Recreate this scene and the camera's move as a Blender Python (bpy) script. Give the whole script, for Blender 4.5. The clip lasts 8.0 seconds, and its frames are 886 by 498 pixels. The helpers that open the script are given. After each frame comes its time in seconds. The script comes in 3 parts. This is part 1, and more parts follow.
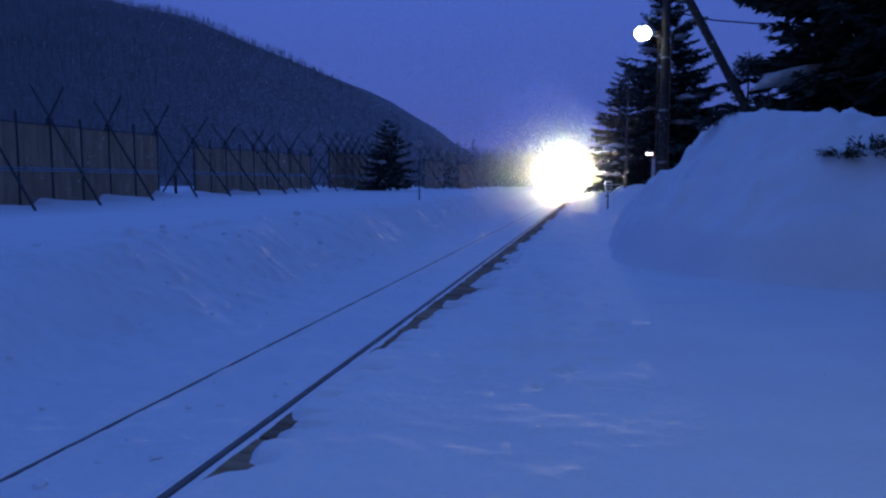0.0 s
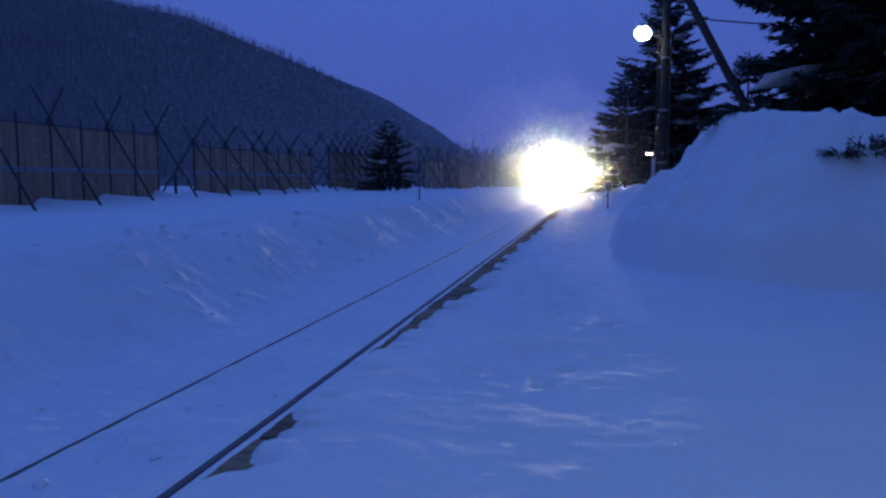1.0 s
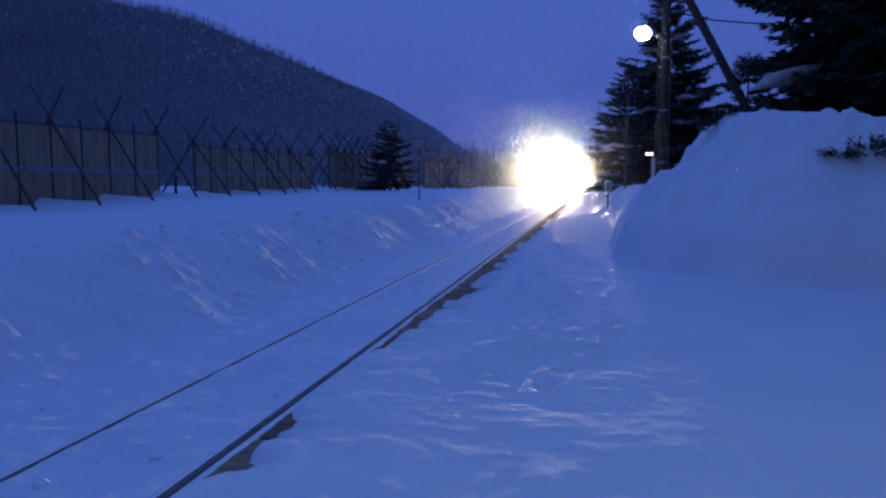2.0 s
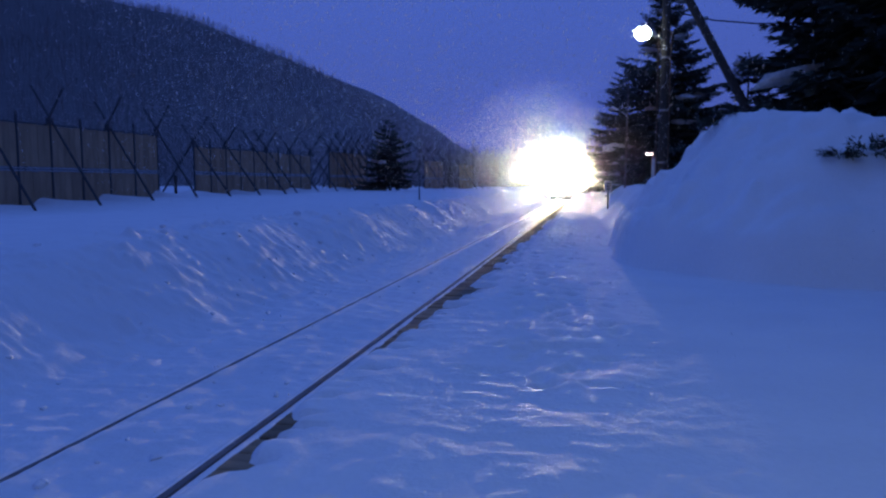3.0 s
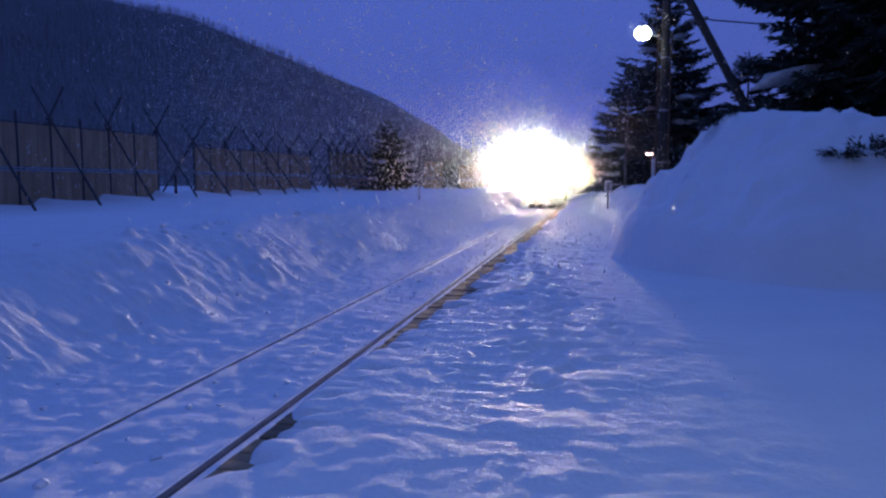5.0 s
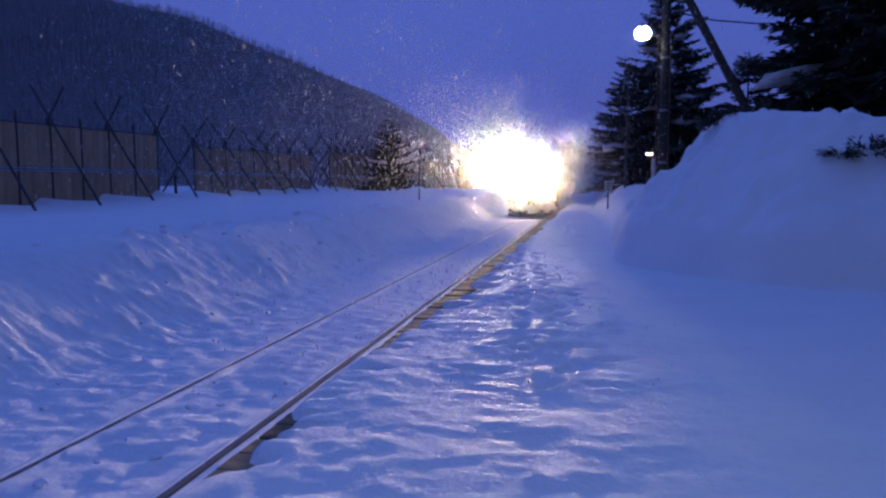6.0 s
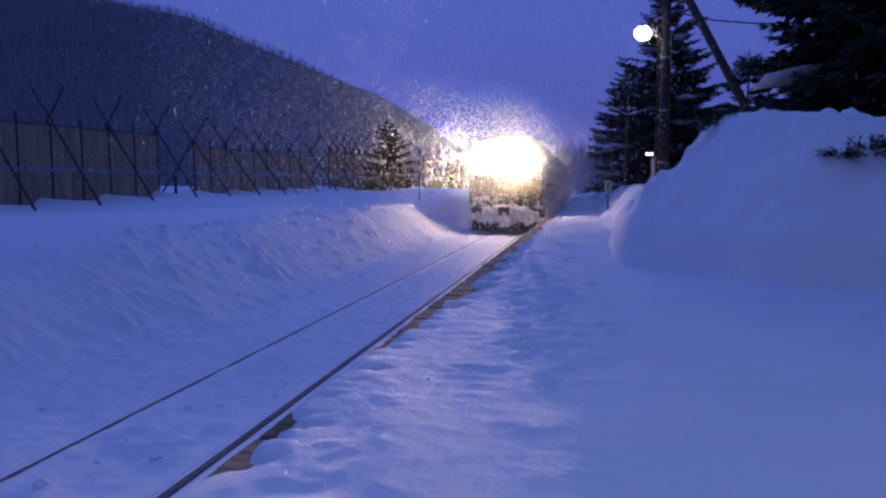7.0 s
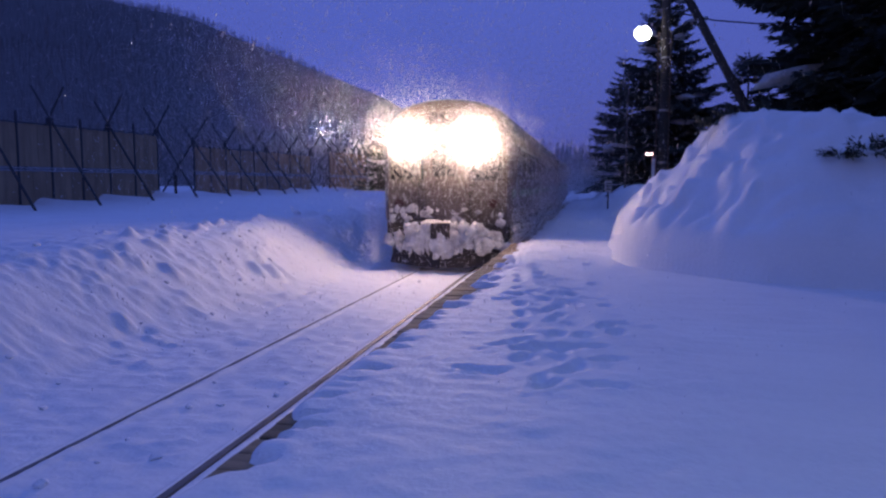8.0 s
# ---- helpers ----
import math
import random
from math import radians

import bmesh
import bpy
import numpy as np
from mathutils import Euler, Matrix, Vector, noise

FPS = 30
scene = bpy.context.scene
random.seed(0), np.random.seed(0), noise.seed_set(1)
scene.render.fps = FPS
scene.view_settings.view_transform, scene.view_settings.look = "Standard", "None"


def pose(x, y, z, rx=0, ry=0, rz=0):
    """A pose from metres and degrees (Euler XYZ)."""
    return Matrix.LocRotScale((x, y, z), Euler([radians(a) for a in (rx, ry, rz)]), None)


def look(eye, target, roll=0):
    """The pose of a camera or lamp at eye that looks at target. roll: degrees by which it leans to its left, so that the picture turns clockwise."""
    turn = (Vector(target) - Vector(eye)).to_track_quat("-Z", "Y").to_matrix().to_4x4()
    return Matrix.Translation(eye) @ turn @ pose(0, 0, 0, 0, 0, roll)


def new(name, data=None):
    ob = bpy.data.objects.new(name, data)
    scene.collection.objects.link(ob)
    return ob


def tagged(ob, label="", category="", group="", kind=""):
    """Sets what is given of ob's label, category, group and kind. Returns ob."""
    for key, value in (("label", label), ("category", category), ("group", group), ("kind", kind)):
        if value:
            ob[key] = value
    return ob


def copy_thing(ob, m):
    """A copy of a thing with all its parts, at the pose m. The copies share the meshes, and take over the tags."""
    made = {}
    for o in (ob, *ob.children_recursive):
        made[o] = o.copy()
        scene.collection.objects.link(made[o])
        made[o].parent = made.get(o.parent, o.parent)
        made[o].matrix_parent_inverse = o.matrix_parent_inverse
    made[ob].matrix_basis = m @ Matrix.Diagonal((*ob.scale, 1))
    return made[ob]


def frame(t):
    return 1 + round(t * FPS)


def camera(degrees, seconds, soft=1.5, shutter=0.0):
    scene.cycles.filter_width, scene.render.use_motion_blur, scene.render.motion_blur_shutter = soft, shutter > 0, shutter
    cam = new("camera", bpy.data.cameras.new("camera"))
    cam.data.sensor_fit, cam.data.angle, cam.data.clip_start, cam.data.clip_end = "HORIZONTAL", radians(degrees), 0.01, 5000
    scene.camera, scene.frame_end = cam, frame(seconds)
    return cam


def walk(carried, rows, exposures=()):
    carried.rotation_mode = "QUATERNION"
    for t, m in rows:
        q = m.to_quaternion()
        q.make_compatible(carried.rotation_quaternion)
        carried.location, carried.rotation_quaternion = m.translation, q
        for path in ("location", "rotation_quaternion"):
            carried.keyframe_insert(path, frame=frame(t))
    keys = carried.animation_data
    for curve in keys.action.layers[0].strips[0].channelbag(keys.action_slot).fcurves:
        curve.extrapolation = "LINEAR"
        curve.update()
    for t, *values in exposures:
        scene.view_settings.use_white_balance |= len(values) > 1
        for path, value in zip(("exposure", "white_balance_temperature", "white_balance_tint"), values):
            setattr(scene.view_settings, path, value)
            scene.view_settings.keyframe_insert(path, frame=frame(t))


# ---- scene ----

# camera: stands still on the platform, about a metre above its snow
cam = camera(64, 8.0, soft=2.4)
EYE, AIM = (3.004, 0.0, 1.839), (0.998, 9.754, 0.927)
walk(cam, [(0.0, look(EYE, AIM)), (8.0, look(EYE, AIM))], exposures=[(0.0, 0.0, 6500, 10), (3.0, 0.0, 6600, 14), (6.0, 0.02, 6980, 25), (7.3, 0.08, 7220, 33), (8.0, 0.08, 7280, 34)])

# dusk sky, after sunset
world = bpy.data.worlds.new("dusk")
scene.world = world
world.use_nodes = True
wn, wl = world.node_tree.nodes, world.node_tree.links
sky = wn.new("ShaderNodeTexSky")
sky.sky_type, sky.sun_disc = "NISHITA", False
sky.sun_elevation, sky.sun_rotation = radians(8), radians(180)
sky_dir = wn.new("ShaderNodeTexCoord")
sky_axes = wn.new("ShaderNodeSeparateXYZ")
wl.new(sky_dir.outputs["Generated"], sky_axes.inputs["Vector"])
# snow clouds: three times brighter overhead than at the horizon
cloud = wn.new("ShaderNodeValToRGB")
cloud.color_ramp.elements[0].position, cloud.color_ramp.elements[1].position = 0.0, 1.0
cloud.color_ramp.elements[0].color = (0.059, 0.102, 0.56, 1)
cloud.color_ramp.elements[1].color = (0.116, 0.315, 1.21, 1)
wl.new(sky_axes.outputs["Z"], cloud.inputs["Fac"])
tint = wn.new("ShaderNodeMix")
tint.data_type, tint.blend_type = "RGBA", "MIX"
tint.inputs["Factor"].default_value = 0.993
wl.new(sky.outputs["Color"], tint.inputs["A"])
wl.new(cloud.outputs["Color"], tint.inputs["B"])
wl.new(tint.outputs["Result"], wn["Background"].inputs["Color"])
# the last daylight stands ahead, beyond the valley
afterglow = wn.new("ShaderNodeVectorMath")
afterglow.operation = "DOT_PRODUCT"
afterglow.inputs[1].default_value = (-0.05, 0.17, 0.0)
wl.new(sky_dir.outputs["Generated"], afterglow.inputs[0])
sky_level = wn.new("ShaderNodeMath")
sky_level.operation = "ADD"
sky_level.inputs[1].default_value = 0.49
wl.new(afterglow.outputs["Value"], sky_level.inputs[0])
wl.new(sky_level.outputs["Value"], wn["Background"].inputs["Strength"])


# ---------------------------------------------------------------- helpers
def smooth(a, b, v):
    k = min(1.0, max(0.0, (v - a) / (b - a)))
    return k * k * (3 - 2 * k)


def n3(x, y, z=0.0):
    return noise.noise((x, y, z))


def part(name, bm, material, parent=None, label="", flat=True):
    me = bpy.data.meshes.new(name)
    bm.to_mesh(me)
    bm.free()
    return link(name, me, material, parent, label, flat)


def link(name, me, material, parent=None, label="", flat=True):
    me.materials.append(material)
    if not flat:
        me.polygons.foreach_set("use_smooth", [True] * len(me.polygons))
    ob = new(name, me)
    ob.parent = parent
    if label:
        ob["label"] = label
    return ob


def empty(name, m=None):
    ob = new(name)
    if m is not None:
        ob.matrix_basis = m
    return ob


def box(bm, x0, x1, y0, y1, z0, z1, bevel=0.0, m=None):
    made = bmesh.ops.create_cube(bm, size=1)["verts"]
    for v in made:
        v.co = Vector(((x0 + x1) / 2 + v.co.x * (x1 - x0), (y0 + y1) / 2 + v.co.y * (y1 - y0), (z0 + z1) / 2 + v.co.z * (z1 - z0)))
    if bevel:
        edges = list({e for v in made for e in v.link_edges})
        made = list({v for f in bmesh.ops.bevel(bm, geom=edges, offset=bevel, segments=2, affect="EDGES", profile=0.6)["faces"] for v in f.verts} | {v for v in made if v.is_valid})
    if m is not None:
        for v in made:
            v.co = m @ v.co
    return bm


def tube(bm, a, b, r0, r1=None, n=8):
    """A tapered bar from a to b."""
    a, b = Vector(a), Vector(b)
    r1 = r0 if r1 is None else r1
    q = (b - a).to_track_quat("Z", "Y").to_matrix()
    lo = [bm.verts.new(a + q @ Vector((r0 * math.cos(6.2832 * k / n), r0 * math.sin(6.2832 * k / n), 0))) for k in range(n)]
    hi = [bm.verts.new(b + q @ Vector((r1 * math.cos(6.2832 * k / n), r1 * math.sin(6.2832 * k / n), 0))) for k in range(n)]
    for k in range(n):
        bm.faces.new((lo[k], lo[(k + 1) % n], hi[(k + 1) % n], hi[k]))
    bm.faces.new(lo[::-1])
    bm.faces.new(hi)
    return bm


def lump(bm, c, size, seed=0.0, sub=2, rough=0.25):
    """A lumpy, uneven blob of packed snow."""
    made = bmesh.ops.create_icosphere(bm, subdivisions=sub, radius=1)["verts"]
    for v in made:
        k = 1 + rough * 2 * n3(v.co.x * 1.7 + seed, v.co.y * 1.7 - seed, v.co.z * 1.7) + rough * n3(v.co.x * 4 + seed, v.co.y * 4, v.co.z * 4 + seed)
        v.co = Vector(c) + Vector((v.co.x * size[0] * k, v.co.y * size[1] * k, v.co.z * size[2] * k))
    return bm


def BM():
    return bmesh.new()


# ---------------------------------------------------------------- materials
def surface(name, color, dark=None, rough=0.7, scale=3.0, fine=40.0, bump=0.2, metallic=0.0, dist=0.01, contrast=(0.35, 0.7), random_tone=0.0, stretch=(1, 1, 1)):
    m = bpy.data.materials.new(name)
    m.use_nodes = True
    nd, lk = m.node_tree.nodes, m.node_tree.links
    b = nd["Principled BSDF"]
    b.inputs["Roughness"].default_value, b.inputs["Metallic"].default_value = rough, metallic
    dark = dark or tuple(c * 0.6 for c in color)
    tc = nd.new("ShaderNodeTexCoord")
    mp = nd.new("ShaderNodeMapping")
    mp.inputs["Scale"].default_value = stretch
    lk.new(tc.outputs["Object"], mp.inputs["Vector"])
    big, small = nd.new("ShaderNodeTexNoise"), nd.new("ShaderNodeTexNoise")
    big.inputs["Scale"].default_value, small.inputs["Scale"].default_value = scale, fine
    big.inputs["Detail"].default_value, small.inputs["Detail"].default_value = 6, 4
    lk.new(mp.outputs["Vector"], big.inputs["Vector"])
    lk.new(mp.outputs["Vector"], small.inputs["Vector"])
    add = nd.new("ShaderNodeMix")
    add.data_type = "FLOAT"
    add.inputs["Factor"].default_value = 0.35
    lk.new(big.outputs["Fac"], add.inputs["A"])
    lk.new(small.outputs["Fac"], add.inputs["B"])
    ramp = nd.new("ShaderNodeValToRGB")
    ramp.color_ramp.elements[0].position, ramp.color_ramp.elements[1].position = contrast
    ramp.color_ramp.elements[0].color, ramp.color_ramp.elements[1].color = (*dark, 1), (*color, 1)
    lk.new(add.outputs["Result"], ramp.inputs["Fac"])
    out = ramp.outputs["Color"]
    if random_tone:
        info = nd.new("ShaderNodeObjectInfo")
        hs = nd.new("ShaderNodeHueSaturation")
        mr = nd.new("ShaderNodeMapRange")
        mr.inputs["To Min"].default_value, mr.inputs["To Max"].default_value = 1 - random_tone, 1 + random_tone
        lk.new(info.outputs["Random"], mr.inputs["Value"])
        lk.new(mr.outputs["Result"], hs.inputs["Value"])
        lk.new(out, hs.inputs["Color"])
        out = hs.outputs["Color"]
    lk.new(out, b.inputs["Base Color"])
    if bump:
        bp = nd.new("ShaderNodeBump")
        bp.inputs["Strength"].default_value, bp.inputs["Distance"].default_value = bump, dist
        lk.new(add.outputs["Result"], bp.inputs["Height"])
        lk.new(bp.outputs["Normal"], b.inputs["Normal"])
    return m


def glow(name, color, strength):
    m = bpy.data.materials.new(name)
    m.use_nodes = True
    b = m.node_tree.nodes["Principled BSDF"]
    b.inputs["Base Color"].default_value = (0.8, 0.8, 0.8, 1)
    b.inputs["Emission Color"].default_value = (*color, 1)
    b.inputs["Emission Strength"].default_value = strength
    return m


SNOW = surface("snow", (0.88, 0.89, 0.90), (0.80, 0.81, 0.83), rough=0.66, scale=1.3, fine=28, bump=0.45, dist=0.03)
SNOW.node_tree.nodes["Principled BSDF"].inputs["Specular IOR Level"].default_value = 0.42
SNOW_FINE = surface("caked_snow", (0.80, 0.80, 0.80), (0.42, 0.40, 0.38), rough=0.8, scale=6, fine=50, bump=0.6, dist=0.02)
PLANK = surface("worn_plank", (0.33, 0.225, 0.135), (0.14, 0.10, 0.065), rough=0.8, scale=2, fine=30, bump=0.5, random_tone=0.3, stretch=(1, 9, 3))
BEAM = surface("dark_timber", (0.12, 0.09, 0.065), rough=0.85, scale=3, fine=30, bump=0.4, stretch=(5, 1, 5))
RAIL = surface("rail_steel", (0.16, 0.14, 0.13), (0.08, 0.06, 0.05), rough=0.55, scale=4, fine=60, metallic=0.6, bump=0.1)
RAIL_TOP = surface("worn_rail_head", (0.24, 0.23, 0.225), (0.14, 0.13, 0.12), rough=0.58, scale=4, fine=60, metallic=0.9, bump=0.05, stretch=(3, 0.3, 1))
RUST = surface("rusty_steel", (0.13, 0.075, 0.05), rough=0.8, scale=6, fine=60, bump=0.3)
FENCE = surface("weathered_board", (0.46, 0.31, 0.185), (0.27, 0.18, 0.11), rough=0.85, scale=1.2, fine=18, bump=0.3, random_tone=0.13, stretch=(3, 3, 0.6))
POST = surface("fence_steel", (0.06, 0.06, 0.065), rough=0.6, scale=5, fine=40, bump=0.1)
POLE = surface("pole_wood", (0.075, 0.06, 0.048), (0.035, 0.03, 0.025), rough=0.85, scale=2, fine=24, bump=0.4, stretch=(6, 6, 0.7))
GALV = surface("galvanised", (0.45, 0.46, 0.47), rough=0.45, scale=6, fine=50, metallic=0.7, bump=0.05)
BARK = surface("bark", (0.085, 0.065, 0.05), rough=0.9, scale=5, fine=40, bump=0.7, stretch=(3, 3, 0.8))
NEEDLE = surface("needles", (0.055, 0.068, 0.048), (0.024, 0.033, 0.024), rough=0.75, scale=1.5, fine=14, bump=0)
SCRUB = surface("bare_wood", (0.23, 0.22, 0.22), (0.18, 0.17, 0.172), rough=0.9, scale=0.03, fine=0.4, bump=0)
SLOPE = surface("wooded_slope", (0.15, 0.142, 0.145), (0.115, 0.11, 0.112), rough=0.9, scale=0.02, fine=0.25, bump=0)
WHITE = surface("white_enamel", (0.78, 0.78, 0.76), rough=0.4, scale=4, fine=40, bump=0.03)
BLACK = surface("black_paint", (0.03, 0.03, 0.03), rough=0.5, scale=4, fine=40, bump=0.03)
RED = surface("red_paint", (0.08, 0.016, 0.014), rough=0.5, scale=5, fine=40, bump=0.05)
REDWOOD = surface("faded_red_post", (0.42, 0.20, 0.16), rough=0.6, scale=5, fine=40, bump=0.1)
LAMP_GLASS = glow("lamp_glass", (0.82, 1.0, 0.92), 22)
YARD_GLASS = glow("yard_glass", (0.72, 1.0, 0.78), 85)
TUBE_GLASS = glow("tube_glass", (1.0, 0.80, 0.76), 5)
HEADLIGHT = glow("headlight_bulb", (1.0, 0.83, 0.64), 172000)
LENS_RIM = glow("headlight_rim", (1.0, 0.83, 0.64), 840)

# ---------------------------------------------------------------- ground: one sheet of snow
PLATFORM_EDGE, DECK = 1.46, 0.62
random.seed(5)
PRINTS = []
for k in range(30):
    f = k / 29
    PRINTS.append((1.95 + 0.8 * f + (0.13 if k % 2 else -0.13), 12.0 - 7.6 * f, random.uniform(-0.5, 0.5)))
for k in range(76):
    y = random.uniform(4.0, 13.5)
    PRINTS.append((2.92 - 0.07 * (y - 4) + random.gauss(0, 0.34), y, random.uniform(-1.6, 1.6)))
for k in range(70):
    y = random.uniform(13, 26)
    PRINTS.append((2.35 + random.gauss(0, 0.4), y, random.uniform(-1.6, 1.6)))


def bare_width(y):
    """How far in from its edge the deck is blown free of snow."""
    w = 0.08 * smooth(4.4, 5.2, y) + 0.26 * smooth(5.4, 8.5, y) + 0.10 * smooth(2.5, 2.7, y) * (1 - smooth(3.2, 3.5, y)) - 0.10
    return w * (0.8 + 0.5 * n3(0.3, y * 0.7)) + 0.02 + 0.12 * smooth(4.6, 5.6, y) + 0.05 * smooth(2.4, 2.6, y) * (1 - smooth(3.2, 3.6, y))


def crumbs(x, y):
    """Broken blocks and clods in a thrown-up snow bank: rounded cells with sharp gaps."""
    wx, wy = x + 0.25 * n3(x * 1.3, y * 1.3, 30), y + 0.25 * n3(x * 1.3, y * 1.3, 40)
    big, small = noise.voronoi((wx * 2.3, wy * 2.3, 0.0))[0][0], noise.voronoi((wx * 5.2, wy * 5.2, 2.0))[0][0]
    patch = smooth(-0.25, 0.30, n3(x * 0.6, y * 0.5, 50))
    fine = smooth(-0.2, 0.3, n3(x * 0.9, y * 0.9, 55))
    return patch * 0.38 * max(0.0, 0.42 - big) + fine * 0.13 * max(0.0, 0.46 - small)


def ground_z(x, y):
    rise = 0.25 * smooth(20, 62, y) if y > 0 else 0.0
    if x < PLATFORM_EDGE:
        near = max(math.exp(-((x - 0.565) / 0.14) ** 2), math.exp(-((x + 0.565) / 0.14) ** 2))
        z = -0.03 + (1 - near) * (0.028 * n3(x * 1.1, y * 0.8) + 0.03 * n3(x * 5, y * 4) + 0.018 * n3(x * 13, y * 13) + 0.02)
        # snow lies against the rails, almost over the farther one
        z += (0.045 + 0.012 * n3(2, y * 3)) * math.exp(-((x + 0.592) / 0.03) ** 2)
        z += (0.035 + 0.010 * n3(5, y * 2.3) + 0.008 * n3(7, y * 9)) * math.exp(-((x + 0.508) / 0.045) ** 2)
        z += (0.033 + 0.010 * n3(9, y * 2)) * math.exp(-((x - 0.64) / 0.05) ** 2) + (0.034 + 0.008 * n3(4, y * 5)) * math.exp(-((x - 0.522) / 0.03) ** 2)
        foot = -1.62 + 0.14 * n3(3.1, y * 0.3) + 0.06 * n3(x * 1.6, y * 1.5) + 0.03 * n3(x * 4, y * 4)
        k = smooth(foot, foot - 2.1, x)
        clump = 0.09 * n3(x * 0.9, y * 0.5, 4) + 0.04 * n3(x * 2.2, y * 1.8, 9) + 0.025 * n3(x * 5.5, y * 5, 5) + 0.02 * n3(x * 9, y * 9, 3)
        if -5.2 < x < -1.2 and 2 < y < 60:
            z += crumbs(x, y) * smooth(-1.25, -1.9, x) * smooth(-5.2, -4.4, x)
        far = smooth(-4.2, -7.5, x)
        crest = 0.10 * math.exp(-((x + 4.0) / 0.7) ** 2) * (1 + n3(1.5, y * 0.6))
        z += k * (0.97 + clump * (1 - 0.75 * far) * (0.35 + 0.65 * k) + crest + rise)
        z -= 0.22 * smooth(36, 24, y) * smooth(-10, -18, x)
        drift = math.exp(-((x + 21.9 - (y - 24) * 0.1103) / 1.6) ** 2)
        saw = ((y - 24) / 3.6 + 0.15 * n3(3, y * 0.3)) % 1.0
        z += drift * (0.05 + 0.42 * (1 - saw) ** 1.6 * smooth(0.0, 0.14, saw)) * smooth(-14, -17, x)
        z += far * 0.18 * n3(x * 0.08, y * 0.06)
    else:
        e = x - PLATFORM_EDGE
        # the wind leaves tongues of snow across the boards
        streak = 0.26 * n3(x * 0.7, y * 4.6, 6) + 0.26 * n3(x * 1.6, y * 10, 8) + 0.10 * n3(x * 5, y * 23, 8)
        cover = smooth(-0.02, 0.16, e - bare_width(y) + streak * smooth(0.0, 0.2, e) * (1 - smooth(0.35, 0.75, e)))
        z = DECK - 0.035 + 0.085 * cover + 0.015 * smooth(0.1, 0.9, e)
        z += cover * (0.010 * n3(x * 0.7, y * 0.5, 1) + 0.005 * n3(x * 2.4, y * 2.6, 3) + 0.006 * n3(x * 5.5, y * 6, 5) + 0.006 * n3(x * 10, y * 11, 5) + 0.006 * n3(x * 15, y * 16, 5))
        if x < 6 and 1 < y < 30:
            # wind crust with broken edges
            crust = n3(x * 1.1, y * 1.7, 20) + 0.55 * n3(x * 3.1, y * 4.3, 21) + 0.3 * n3(x * 7, y * 9, 22)
            z += cover * (0.006 * smooth(0.02, 0.10, crust) + 0.004 * smooth(-0.42, -0.34, crust)) * (0.35 + 0.65 * smooth(4.4, 2.6, x)) * (1 + smooth(8, 14, y))
        for px, py, a in PRINTS:
            if abs(x - px) < 0.3 and abs(y - py) < 0.3:
                c, s = math.cos(a), math.sin(a)
                u, v = (x - px) * c + (y - py) * s, -(x - px) * s + (y - py) * c
                q = ((u / 0.06) ** 2 + (v / 0.12) ** 2) * (1 + 0.7 * n3(x * 9, y * 9, px))
                z -= cover * 0.034 * math.exp(-q * q) - cover * 0.009 * math.exp(-((q - 2.2) ** 2))
        side = smooth(0, 1.5, x + 0.25 * n3(2.2, y * 0.3) - 3.4 + 0.35 * smooth(17, 30, y)) * smooth(13.5, 18, y)
        z += side * (1.02 + 0.2 * n3(x * 0.6, y * 0.35) + 0.1 * n3(x * 1.7, y * 1.2) + 0.4 * smooth(50, 75, y))
        z += 0.15 * math.exp(-((x - 3.9) / 0.9) ** 2) * smooth(44, 50, y) * (1 - smooth(60, 70, y)) * (0.7 + n3(9, y * 0.3))
        z -= 0.6 * smooth(78, 92, y) * (1 - smooth(6, 12, x))
    return z


def spans(*runs):
    out = []
    for a, b, step in runs:
        n = max(1, round((b - a) / step))
        out += [a + (b - a) * k / n for k in range(n)]
    return out + [runs[-1][1]]


def sheet(name, xs, ys, height, material):
    vs = [(x, y, height(x, y)) for y in ys for x in xs]
    w = len(xs)
    fs = [(j * w + i, j * w + i + 1, (j + 1) * w + i + 1, (j + 1) * w + i) for j in range(len(ys) - 1) for i in range(w - 1)]
    me = bpy.data.meshes.new(name)
    me.from_pydata(vs, [], fs)
    return link(name, me, material, flat=False)


XS = spans((-900, -150, 75), (-150, -40, 10), (-40, -16, 0.9), (-16, -6, 0.4), (-6, -4.4, 0.12), (-4.4, -1.3, 0.06), (-1.3, -0.68, 0.06), (-0.68, -0.44, 0.016), (-0.44, 0.46, 0.06), (0.46, 0.72, 0.02),
           (0.72, 1.44, 0.1), (1.44, 1.48, 0.02), (1.48, 3.8, 0.035), (3.8, 7, 0.11), (7, 14, 0.5), (14, 40, 3), (40, 900, 80))
YS = spans((-400, -40, 60), (-40, -4, 4), (-4, 2, 0.3), (2, 8, 0.035), (8, 14, 0.05), (14, 24, 0.09), (24, 45, 0.22), (45, 100, 1.0), (100, 220, 6), (220, 1500, 90))
tagged(sheet("ground", XS, YS, ground_z, SNOW), "deep fresh snow with footprints, banks and a cleared track", "snow", kind="structure")

